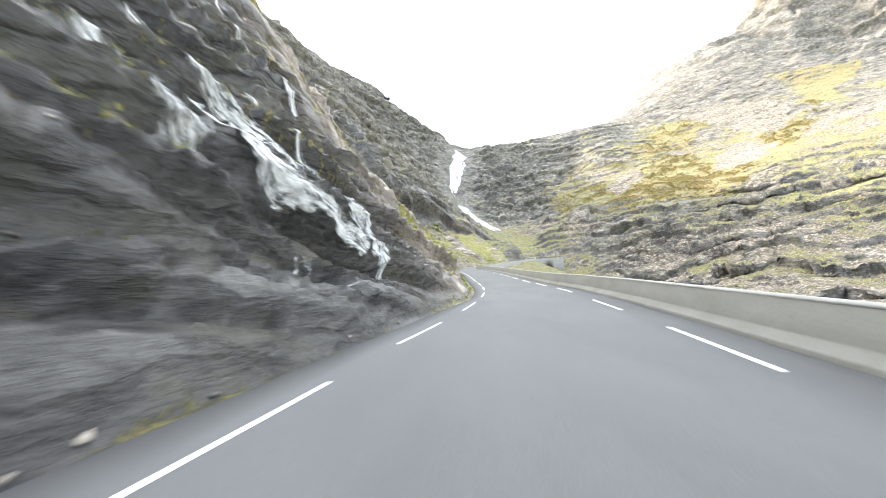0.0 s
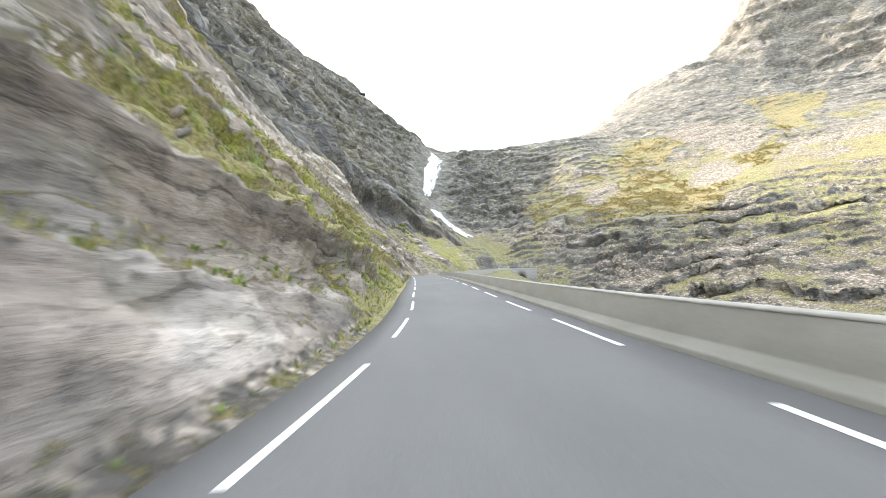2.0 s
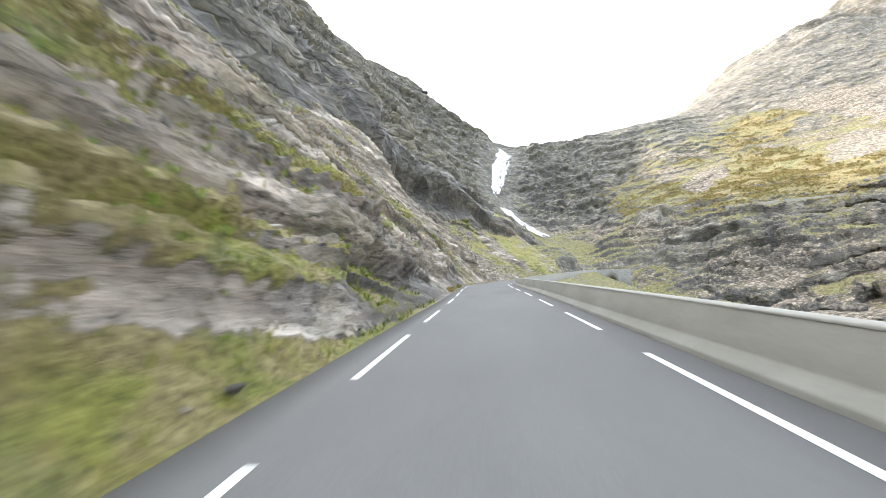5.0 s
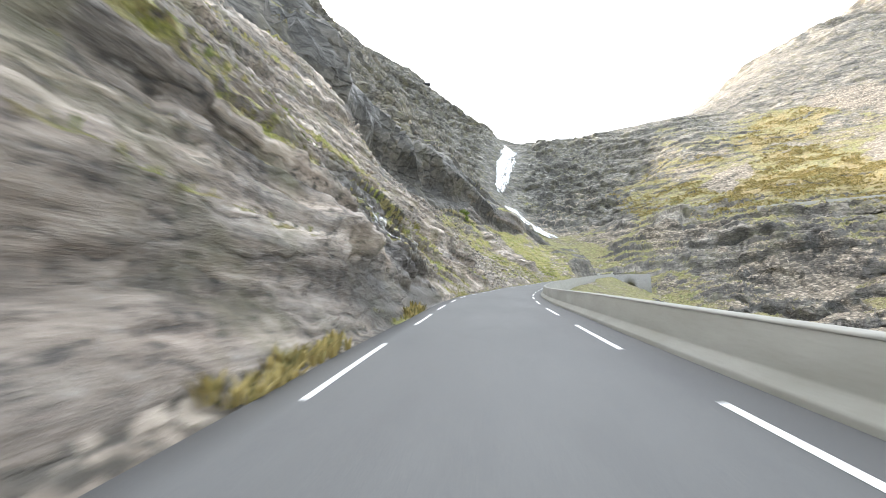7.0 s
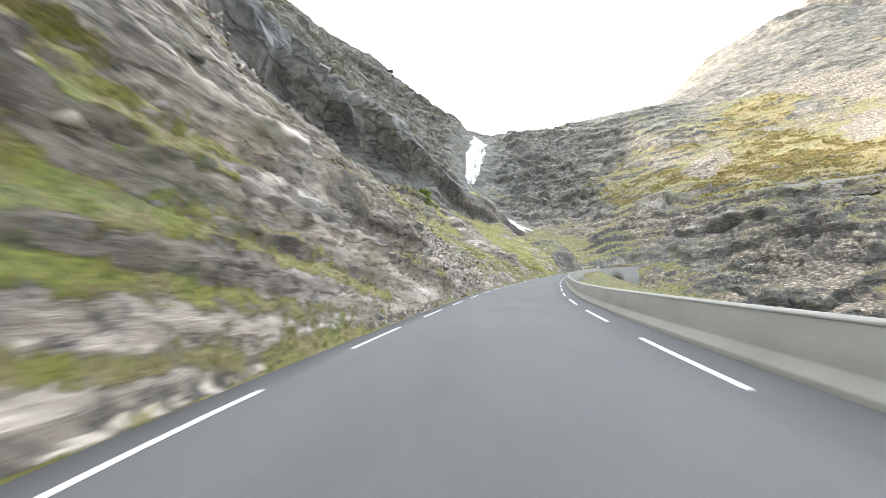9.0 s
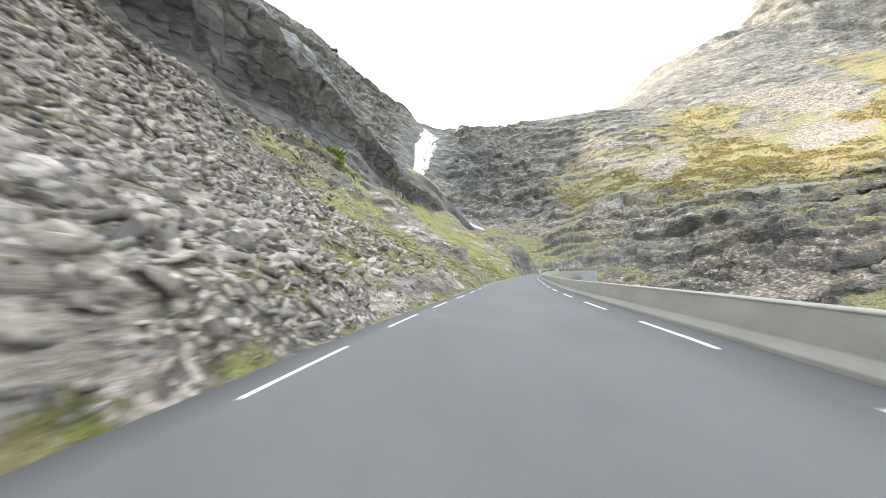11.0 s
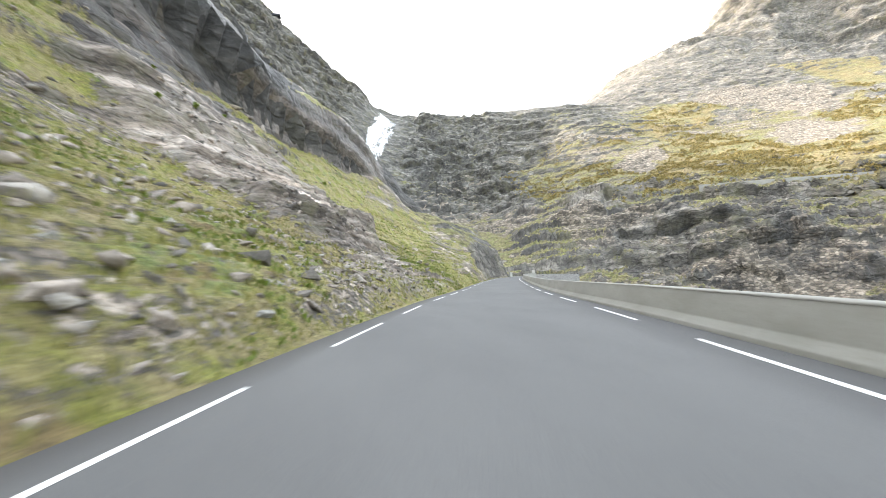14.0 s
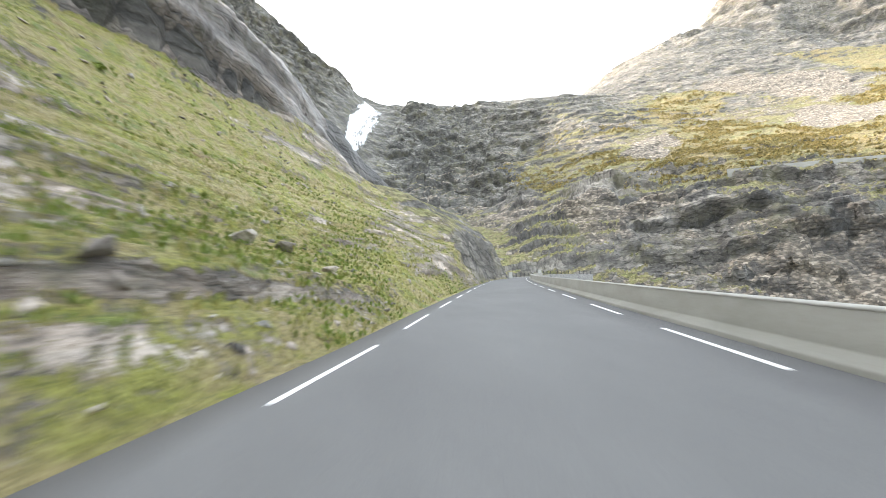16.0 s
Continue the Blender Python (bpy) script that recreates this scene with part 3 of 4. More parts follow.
    hgt = m.maths("ADD", hgt, m.maths("SUBTRACT", m.maths("MULTIPLY", m.maths("MULTIPLY", tuft, veg), 0.8), m.maths("MULTIPLY", m.maths("MULTIPLY", v2, rubble), 0.8)))
    rough = m.mix(m.maths("MULTIPLY", wet_shaded, 0.85), (gloss, gloss, gloss), (0.3, 0.3, 0.3))
    return m.done(col, hgt, 1.0, bump * size, rough)


def asphalt_material():
    m = Nodes("asphalt", 0.75)
    grain, patch = m.noise(90, 3), m.noise(0.5, 5, (1, 0.3, 1))
    col = m.ramp(patch, (0.3, (0.088, 0.0895, 0.090)), (0.7, (0.130, 0.1315, 0.131)))
    col = m.mix(m.attr("worn"), m.mix(0.45, col, (0.05, 0.05, 0.052)), col)
    col = m.mix(m.grey(grain, 0.35, 0.75), m.mix(0.25, col, (0.04, 0.04, 0.042)), m.mix(0.2, col, (0.3, 0.3, 0.3)))
    return m.done(col, grain, 0.35, 0.01)


def concrete_material():
    m = Nodes("parapet_concrete", 0.85)
    a, b = m.noise(0.5, 6, (1, 1, 3)), m.noise(25, 4)
    col = m.ramp(a, (0.3, (0.23, 0.225, 0.20)), (0.7, (0.31, 0.305, 0.28)))
    col = m.mix(m.grey(b, 0.5, 0.85), col, (0.20, 0.19, 0.17))
    return m.done(col, b, 0.3, 0.01)


def paint_material():
    m = Nodes("road_paint", 0.6)
    w = m.noise(18, 5)
    return m.done(m.ramp(w, (0.3, (0.45, 0.45, 0.45)), (0.5, (0.78, 0.78, 0.77))), w, 0.2, 0.004)


def water_material(name, across, down):
    """Broken white water; its streaks follow the attributes across and down."""
    m = Nodes(name, 0.35)
    c = m.t.nodes.new("ShaderNodeCombineXYZ")
    m.link(m.maths("MULTIPLY", m.attr("across"), across), c.inputs[0])
    m.link(m.maths("MULTIPLY", m.attr("down"), down), c.inputs[1])
    m.co = c.outputs[0]
    a, b = m.noise(1.0, 6, (1, 1, 1), 0.65), m.noise(3.1, 6, (1, 1.4, 1), 0.7)
    body = m.maths("ADD", m.maths("MULTIPLY", m.maths("SUBTRACT", a, 0.5), 2.4), m.attr("body"))
    body = m.maths("ADD", body, m.maths("MULTIPLY", m.maths("SUBTRACT", b, 0.5), 1.4))
    m.link(m.grey(body, 0.35, 0.75), m.b.inputs["Alpha"])
    return m.done(m.ramp(b, (0.35, (0.55, 0.57, 0.59)), (0.6, (0.88, 0.89, 0.90))), b, 0.6, 0.15)


def plain_material(name, col, rough, metal=0.0):
    m = Nodes(name, rough)
    m.b.inputs["Metallic"].default_value = metal
    n = m.noise(6, 4)
    return m.done(m.mix(m.grey(n, 0.35, 0.7), tuple(0.75 * c for c in col), col), n, 0.15, 0.02)


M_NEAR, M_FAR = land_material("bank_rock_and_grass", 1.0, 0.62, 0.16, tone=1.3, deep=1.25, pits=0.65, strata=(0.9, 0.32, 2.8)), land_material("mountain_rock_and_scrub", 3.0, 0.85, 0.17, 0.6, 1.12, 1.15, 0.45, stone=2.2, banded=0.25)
M_ASPHALT, M_CONCRETE, M_PAINT = asphalt_material(), concrete_material(), paint_material()
M_FALL, M_RILL = water_material("falling_water", 0.30, 0.06), water_material("water_film", 7.0, 0.22)

# ---- ground ----


def spaced(*legs):
    """Grid lines: (from, to, step) legs, or growing steps outwards."""
    out = []
    for a, b, step in legs:
        out.extend(np.linspace(a, b, max(int(round((b - a) / step)), 1), endpoint=False))
    out.append(legs[-1][1])
    return np.array(out)


gx = spaced((-2600, -700, 240), (-700, -300, 40), (-300, -110, 9), (-110, 280, 0.95), (280, 420, 2.2), (420, 780, 4), (780, 1100, 20), (1100, 3000, 240))
gy = spaced((-2600, -600, 240), (-600, -120, 40), (-120, -20, 8), (-20, 140, 2.4), (140, 600, 1.0), (600, 900, 4.5), (900, 1300, 25), (1300, 3400, 240))
X, Y = (a.ravel() for a in np.meshgrid(gx, gy))
P, s_, u_, slope = surface(X, Y)
rib = smooth(-26, -22, s_) * smooth(262, 258, s_) * smooth(28.5, 25.5, -u_) * (u_ < 6)
up = upness(P, len(gy), len(gx))
P[:, 2] -= rib * np.where(u_ < 0, 2.2, 1.0)
east = smooth(110, 200, P[:, 0] + 0.1 * (P[:, 1] - 300))
upper = east * smooth(62, 88, P[:, 2] + 12 * fbm(P / 40, 3, 75))
head = smooth(400, 470, P[:, 1]) * smooth(300, 240, P[:, 0])
blotch = fbm(P / 24, 4, 41) + 0.5 * fbm(P / 6, 3, 43)
lofty = smooth(125, 175, P[:, 2] + 22 * fbm(P / 60, 3, 78))
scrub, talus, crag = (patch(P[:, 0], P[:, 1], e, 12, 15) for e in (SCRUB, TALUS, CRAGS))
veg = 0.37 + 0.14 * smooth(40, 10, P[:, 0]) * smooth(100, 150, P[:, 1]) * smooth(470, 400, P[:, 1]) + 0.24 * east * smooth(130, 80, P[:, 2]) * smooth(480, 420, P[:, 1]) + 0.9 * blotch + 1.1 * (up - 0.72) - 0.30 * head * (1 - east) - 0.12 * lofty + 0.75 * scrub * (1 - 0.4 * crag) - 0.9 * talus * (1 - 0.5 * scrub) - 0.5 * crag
veg -= 0.35 * smooth(190, 260, P[:, 2] + 40 * fbm(P / 90, 3, 74)) * (1 - scrub)
veg += (0.30 + 0.4 * smooth(245, 258, s_)) * smooth(40, 15, np.abs(u_ + 26)) * smooth(190, 215, s_) + 0.35 * smooth(4, 8, u_) * smooth(40, 25, u_) * smooth(190, 220, s_)
low = smooth(34, 16, P[:, 2] + 10 * fbm(P / 30, 3, 83)) * smooth(120, 170, P[:, 0])
veg -= 0.4 * low
# Autumn gold only on the sunlit scrub patches: their sunlight is in the colour.
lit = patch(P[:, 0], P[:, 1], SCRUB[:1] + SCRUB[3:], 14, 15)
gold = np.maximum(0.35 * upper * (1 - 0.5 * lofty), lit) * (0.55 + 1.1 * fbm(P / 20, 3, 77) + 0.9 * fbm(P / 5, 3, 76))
rubble = smooth(0.60, 0.76, up + 0.3 * fbm(P / 12, 3, 81)) * (1 - 0.6 * lofty) * (1 - crag) * (1 - smooth(0.8, 1.2, slope) * (1 - east))
rubble = np.maximum(rubble, talus)
# Darker where faces stand steep: their shade is put into the colour.
wet_shaded = smooth(0.74, 0.55, up) * smooth(-0.25, 0.2, fbm(P / 22 * (1, 1, 0.3), 3, 91)) * (1 - 0.6 * upper) * (1 - 0.35 * head)
warm = np.clip(0.2 + 0.1 * east - 0.2 * head, 0, 1)
g = new("ground", grid_mesh("ground", P, len(gy), len(gx), {"veg": np.clip(veg, 0, 1) * smooth(0.48 + 0.10 * (1 - east), 0.74 + 0.06 * (1 - east), up) * np.maximum(east, smooth(2.3, 1.3, slope)), "gold": np.clip(gold, 0, 1), "wet_shaded": np.clip(wet_shaded * (0.85 - 0.55 * smooth(60, 30, P[:, 0]) * smooth(90, 150, P[:, 1])) + 0.25 * low * smooth(0.9, 0.75, up) + 0.8 * smooth(0.85, 0.6, up) * smooth(120, 132, s_) * smooth(305, 290, s_) * smooth(17, 22, -u_) * smooth(66, 50, -u_) , 0, 1), "warm": warm, "rubble": rubble, "bed": np.clip(east + head + smooth(360, 320, P[:, 1]), 0, 1)}))
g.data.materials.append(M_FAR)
tagged(g, "steep grey rock mountainsides with scree, grass and autumn scrub", "ground", kind="structure")

# ---- the bank beside the road; along it: grass cover ----
LUSH = np.array([(-30, 0.35), (1, 0.36), (5, 0.32), (8, 0.12), (12, 0.06), (22, 0.3), (28, 0.42), (33, 0.52), (45, 0.72), (56, 0.7), (66, 0.58), (74, 0.5), (80, 0.36), (98, 0.34), (120, 0.12), (128, 0.05), (136, 0.15), (160, 0.2), (172, 0.4), (178, 0.62), (188, 0.68), (200, 0.7), (206, 0.35), (212, 0.35), (218, 0.6), (224, 0.9), (234, 0.95), (244, 0.65), (262, 0.45)])
rs = spaced((-27, -4, 0.4), (-4, 240, 0.15), (240, 262, 0.3))
ru = np.r_[np.arange(0, 7, 0.105), np.arange(7, 13, 0.15), np.arange(13, 26.1, 0.28)]
SS, UU = np.meshgrid(rs, ru)
SS, UU = SS.ravel(), UU.ravel()
xy = at_road(SS, lin(EDGE, 1, SS) + 0.05 - UU)
P, s_, u_, slope = surface(xy[:, 0], xy[:, 1], 0.25)
up = upness(P, len(ru), len(rs))
P[:, 2] -= 0.9 * smooth(24.5, 26, UU) + 0.06 * smooth(0.3, 0.0, UU)
BP, BUP = P, up
cut = smooth(126, 120, SS) * smooth(52, 60, SS)
veg = lin(LUSH, 1, SS) * (1 - 0.35 * cut * smooth(1.5, 6, UU)) + 0.9 * (fbm(P / (4, 13, 3), 4, 41) + 0.4 * fbm(P / 1.6, 3, 43)) + (0.7 + 0.9 * cut) * (up - 0.6) + smooth(27, 32, SS) * smooth(62, 52, SS) * (0.8 * smooth(1.5, -1.0, UU - np.interp(SS, [30, 38, 55], [1.4, 3.4, 8.5])) - 0.3)
bedz = (P @ DIP)[:, 2]
veg += 1.15 * (smooth(0.02, 0.15, fbm(np.stack([bedz / 2.6, SS / 22, UU / 9], 1), 3, 47)) - 0.25) * smooth(24, 30, SS) * smooth(126, 118, SS)
veg -= 1.5 * smooth(1.3, 1.9, slope) * smooth(138, 145, SS) * smooth(8, 12, UU)
veg -= 1.05 * smooth(58, 62, SS) * smooth(112, 106, SS) * smooth(3.0, 2.2, UU) + (0.3 * smooth(12, 16, SS) + 0.5 * smooth(15, 12, SS)) * smooth(26, 22, SS) * smooth(2.0, 1.2, UU)
oc = outcrop(SS, UU)
veg -= 1.1 * oc
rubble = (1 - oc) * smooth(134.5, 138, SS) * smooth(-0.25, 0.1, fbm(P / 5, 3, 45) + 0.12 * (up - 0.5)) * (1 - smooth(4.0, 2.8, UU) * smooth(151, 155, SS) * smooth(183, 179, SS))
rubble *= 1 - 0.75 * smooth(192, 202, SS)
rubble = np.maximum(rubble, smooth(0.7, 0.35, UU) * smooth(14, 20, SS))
veg = np.maximum(veg, (0.7 - 0.25 * smooth(34, 28, SS) - 0.5 * smooth(55, 62, SS) * smooth(132, 125, SS)) * smooth(18, 30, SS) * smooth(1.0, 0.4, UU) * smooth(-0.3, 0.3, fbm(P / 2, 3, 44)))
# Undercuts at the foot: wet rock plus overhang shade put into the colour.
undercut = smooth(61, 64, SS) * smooth(80, 78, SS) + smooth(89, 90.5, SS) * smooth(94.5, 92.5, SS)
# Wet by the rivulets; hollows and steep rock also carry shade in the colour.
wet_shaded = 0.35 * smooth(79, 81, SS) * smooth(91, 89, SS) * smooth(2.2, 1.4, UU) + undercut * smooth(2.4, 1.6, P[:, 2] - np.interp(SS, ST, CZ)) + 1.0 * smooth(93.5, 96, SS) * smooth(107, 105, SS) * smooth(5.5, 3.5, UU) + 0.85 * smooth(0.75, 0.5, up) * smooth(17, 21, UU) * smooth(135, 142, SS) + 0.35 * smooth(36, 27, SS) * smooth(17, 20, SS) * smooth(4, 2, UU) + smooth(26, 18, SS) * smooth(-0.8, -0.15, fbm(P / 5 * (1, 1, 0.4), 3, 93)) + 0.15 * smooth(0.0, 0.3, fbm(P / 9 * (1, 1, 0.3), 3, 95)) * smooth(0.7, 0.5, up)
warm = np.clip(smooth(13, 24, SS) * (1.05 + 1.0 * fbm(P / 14, 2, 96) + 0.6 * smooth(118, 134, SS) + 0.5 * smooth(78, 83, SS) * smooth(98, 94, SS)), 0, 1)
gold = 0.5 * smooth(0.05, 0.4, fbm(P / 5, 3, 71)) * smooth(222, 212, SS)
bank = new("rock_bank", grid_mesh("rock_bank", P, len(ru), len(rs), {"veg": np.clip(veg, 0, 1), "gold": gold, "wet_shaded": np.clip(wet_shaded, 0, 1), "warm": warm, "rubble": rubble, "bed": 1 - 0.3 * smooth(18, 22, SS) * smooth(62, 57, SS)}))
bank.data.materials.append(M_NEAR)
BVEG = veg
tagged(bank, "steep roadside bank of layered grey rock, scree and grass", "rock bank", kind="structure")

# ---- road, parapet ----


def sweep(name, s, profile, mat):
    """A strip along the road: profile gives (u, dz) arrays over s."""
    cols = [at_road(s, u, dz) for u, dz in profile]
    P_ = np.stack(cols, 0).reshape(-1, 3)
    ob = new(name, grid_mesh(name, P_, len(cols), len(s), {}))
    ob.data.materials.append(mat)
    return ob


s_road = spaced((-28, 342, 1.0))
le, ft = (lin(EDGE, k, s_road) for k in (1, 3))
prof = [(le - 0.02, np.full(len(s_road), -0.35)), (le, np.zeros(len(s_road)))]
for k in (0.10, 0.16, 0.35, 0.5, 0.65, 0.84, 0.90):
    prof.append((le * (1 - k) + ft * k, np.zeros(len(s_road))))
prof += [(ft + 0.1, np.zeros(len(s_road)))]
road = sweep("road", s_road, prof, M_ASPHALT)
worn = np.ones((len(prof), len(s_road)))
worn[[0, 1, -2, -1]] = 0.0
road.data.attributes.new("worn", "FLOAT", "POINT").data.foreach_set("value", worn.astype(np.float32).ravel())
tagged(road, "narrow grey asphalt mountain road with dashed white edge lines", "road", kind="structure")

s_wall = spaced((-28, 306, 0.5))
f0 = lin(EDGE, 3, s_wall)
one = np.ones(len(s_wall))
wall_prof = [(0.0, -0.3), (0.0, 0.06), (0.03, 0.09), (0.20, 0.17), (0.23, 0.20), (0.245, 0.66), (0.43, 0.66), (0.45, -2.5)]
wall = sweep("parapet_wall", s_wall, [(f0 + a, one * b) for a, b in wall_prof], M_CONCRETE)
tagged(wall, "low cast concrete parapet wall with a sloping foot", "parapet", kind="structure")

# Top of the wall in a paler concrete: sky light put into its colour.
M_LIT_TOP = plain_material("lit_top_concrete", (0.37, 0.362, 0.33), 0.9)
cap_prof = [(0.241, 0.662), (0.243, 0.680), (0.258, 0.694), (0.425, 0.70), (0.448, 0.688), (0.448, 0.662)]
coping = sweep("coping", s_wall, [(f0 + a, one * b) for a, b in cap_prof], M_LIT_TOP)
coping.parent = wall
tagged(coping, "paler wall top, sky light put into its colour")
LEFT_DASH = [(0, 8.2), (1, 15.2), (2, 22.4), (3, 28.5), (5, 40.4), (9, 63.7), (10, 70.9), (12, 83.8), (13, 90.6), (14, 96.6), (15, 103.1), (21, 142.9), (22, 149.5), (25, 169.3), (29, 194.4), (30, 201.5), (33, 219.3), (34, 225.7), (46, 302)]
RIGHT_DASH = [(0, 5.3), (1, 12.1), (2, 19.9), (3, 26.2), (4, 31.9), (10, 67.2), (12, 80.1), (14, 92.9), (16, 106.6), (22, 145.1), (25, 165.2), (26, 171.7), (30, 196.6), (33, 214.4), (34, 220.7), (46, 298)]
for side, marks in ((4, LEFT_DASH), (2, RIGHT_DASH)):
    k_, v_ = zip(*marks)
    for i in range(-4, 46):
        s0 = np.interp(i, k_, v_) if i >= 0 else v_[0] + 6.6 * i
        ss = np.linspace(s0, s0 + 3.55, 5)
        u0 = lin(EDGE, side, ss)
        d = sweep("edge_line_dash", ss, [(u0 - 0.05, 0.0 * ss + 0.004), (u0 + 0.05, 0.0 * ss + 0.004)], M_PAINT)
        d.parent = road


# ---- helpers for things ----
def part(name, bm, mat, parent=None, label=""):
    me = bpy.data.meshes.new(name)
    bm.to_mesh(me)
    bm.free()
    ob = new(name, me)
    me.materials.append(mat)
    if parent:
        ob.parent = parent
    return tagged(ob, label)


def soup(name, verts, faces, mat, label, category, attrs=None):
    """One object of kind stuff out of arrays: verts (n, 3), faces (m, 3)."""
    me = bpy.data.meshes.new(name)
    me.vertices.add(len(verts))
    me.vertices.foreach_set("co", verts.astype(np.float32).ravel())
    me.loops.add(faces.size)
    me.loops.foreach_set("vertex_index", faces.astype(np.int32).ravel())
    me.polygons.add(len(faces))
    me.polygons.foreach_set("loop_start", np.arange(0, faces.size, 3, dtype=np.int32))
    me.polygons.foreach_set("loop_total", np.full(len(faces), 3, dtype=np.int32))
    me.update(calc_edges=True)
    ob = new(name, me)
    me.materials.append(mat)
    return tagged(ob, label, category, kind="stuff")


def box(bm, x0, x1, y0, y1, z0, z1, bevel=0.0):
    vs = [bm.verts.new((x, y, z)) for z in (z0, z1) for y in (y0, y1) for x in (x0, x1)]
    fs = [bm.faces.new([vs[i] for i in f]) for f in ((0, 2, 3, 1), (4, 5, 7, 6), (0, 1, 5, 4), (2, 6, 7, 3), (0, 4, 6, 2), (1, 3, 7, 5))]
    if bevel:
        bmesh.ops.bevel(bm, geom=list({e for f in fs for e in f.edges}), offset=bevel, segments=2, affect="EDGES")
    return bm


rng = np.random.default_rng(4)


def bank_place(s, across):
    """Places on the finished bank, s along the road, across metres from the asphalt."""
    G = BP.reshape(len(ru), len(rs), 3)
    i = np.clip(np.interp(across, ru, np.arange(len(ru))), 0, len(ru) - 1.001)
    j = np.clip(np.interp(s, rs, np.arange(len(rs))), 0, len(rs) - 1.001)
    a, b, fi, fj = i.astype(int), j.astype(int), (i % 1)[..., None], (j % 1)[..., None]
    return (G[a, b] * (1 - fi) + G[a + 1, b] * fi) * (1 - fj) + (G[a, b + 1] * (1 - fi) + G[a + 1, b + 1] * fi) * fj


# ---- water ----
def water_sheet(name, places, across, down, body, mat, parent, label=""):
    """A film of water over a grid of places (n, m, 3)."""
    n, m = places.shape[:2]
    me = grid_mesh(name, places.reshape(-1, 3), n, m, {"across": across.ravel(), "down": down.ravel(), "body": body.ravel()})
    me.materials.append(mat)
    ob = new(name, me)
    ob.parent = parent
    return tagged(ob, label)


waterfall = tagged(new("waterfall"), "tall white waterfall cascading down a grey rock headwall", "waterfall")
fx, fy, fw = (np.array(c, float) for c in zip(*FALL))
arc = np.r_[0, np.cumsum(np.hypot(np.diff(fx), np.diff(fy)))]
# each fall: from, to along the water's way; widths to both sides along it; lift
for name, a0, a1, table, lift in (("upper_fall", 0, 104, [(0, 9, 11), (20, 9, 9), (45, 11, 8), (62, 12, 7), (78, 8, 6), (92, 4, 5), (104, 3, 4)], 0.9),
                                  ("lower_cascade", 116, 164, [(116, 10, 9), (122, 14, 14), (130, 11, 16), (138, 16, 12), (148, 12, 16), (156, 13, 10), (164, 6, 6)], 1.0)):
    a = np.linspace(a0, a1, 110)
    k = np.linspace(-1, 1, 25)
    t_, wl2, wr2 = (np.array(c, float) for c in zip(*table))
    cx_, cy_ = np.interp(a, arc, fx), np.interp(a, arc, fy)
    dx, dy = np.gradient(cx_), np.gradient(cy_)
    sm9 = lambda v: np.convolve(np.pad(v, 6, mode="edge"), np.ones(13) / 13, "valid")
    dx, dy = sm9(dx), sm9(dy)
    dn = np.hypot(dx, dy)
    dx, dy = dx / dn, dy / dn
    K, A = np.meshgrid(k, a, indexing="ij")
    off = np.where(K < 0, K * np.interp(A, t_, wr2), K * np.interp(A, t_, wl2))
    off = off + (1.6 if a0 < 50 else 5.0) * vnoise(np.stack([A.ravel() / 11, 0 * A.ravel() + a0, 0 * A.ravel()], 1), 3).reshape(A.shape)
    q = surface((cx_ - dy * off).ravel(), (cy_ + dx * off).ravel())[0]
    q[:, 2] += lift
    body = 0.62 - 0.9 * np.abs(K) ** 3 - 0.8 * smooth(a0 + 3, a0, A) - 0.6 * smooth(a1 - 10, a1, A) + 0.3 * (K < 0.0)
    body += 0.05 if a0 > 50 else 0.10
    water_sheet(name, q.reshape(*A.shape, 3), off, A, body, M_FALL, waterfall)


def rivulet(points, width, label, strength=0.55):
    """A film of white water down the bank; points: along the road, metres from the asphalt."""
    thing = tagged(new("rivulet"), label, "stream")
    s0, a0 = (np.array(c, float) for c in zip(*points))
    t = np.linspace(0, len(points) - 1, 150)
    K, TT = np.meshgrid(np.linspace(-1, 1, 15), t, indexing="ij")
    wob = 0.5 * width * vnoise(np.stack([t * 2.0, 0 * t + s0[0], 0 * t], 1), 5)
    wid = width * (0.75 + 0.5 * vnoise(np.stack([t * 1.7, 0 * t + s0[0] + 9, 0 * t], 1), 6))
    sp, ap = (np.interp(t, np.arange(len(s0)), v) for v in (s0, a0))
    ds, da = np.gradient(sp), 1.3 * np.gradient(ap)
    ker = np.ones(25) / 25
    ds, da = (np.convolve(np.pad(v, 12, mode="edge"), ker, "valid") for v in (ds, da))
    dn = np.hypot(ds, da) + 1e-9
    side = wob[None] + K * wid[None]
    ss = sp[None] - da / dn * side
    q = bank_place(ss, np.maximum(ap[None] + ds / dn * side / 1.3, 0.3))
    raw = q
    ker = np.ones(13) / 13
    q = np.stack([[np.convolve(np.pad(row[:, c], 6, mode="edge"), ker, "valid") for c in range(3)] for row in q]).transpose(0, 2, 1)
    nx, ny = np.interp(ss, ST, TY), -np.interp(ss, ST, TX)
    out = (raw[..., 0] - q[..., 0]) * nx + (raw[..., 1] - q[..., 1]) * ny
    out = np.maximum(out, 0) + 0.12
    q = q + np.stack([nx * out, ny * out, 0 * nx + 0.06], -1)
    body = strength - 0.9 * np.abs(K) ** 2.5 - 0.8 * smooth(0.25, 0, TT) - 0.8 * smooth(t[-1] - 0.5, t[-1], TT)
    water_sheet("water_film", q, K * wid[None], TT * 3.5, body, M_RILL, thing)


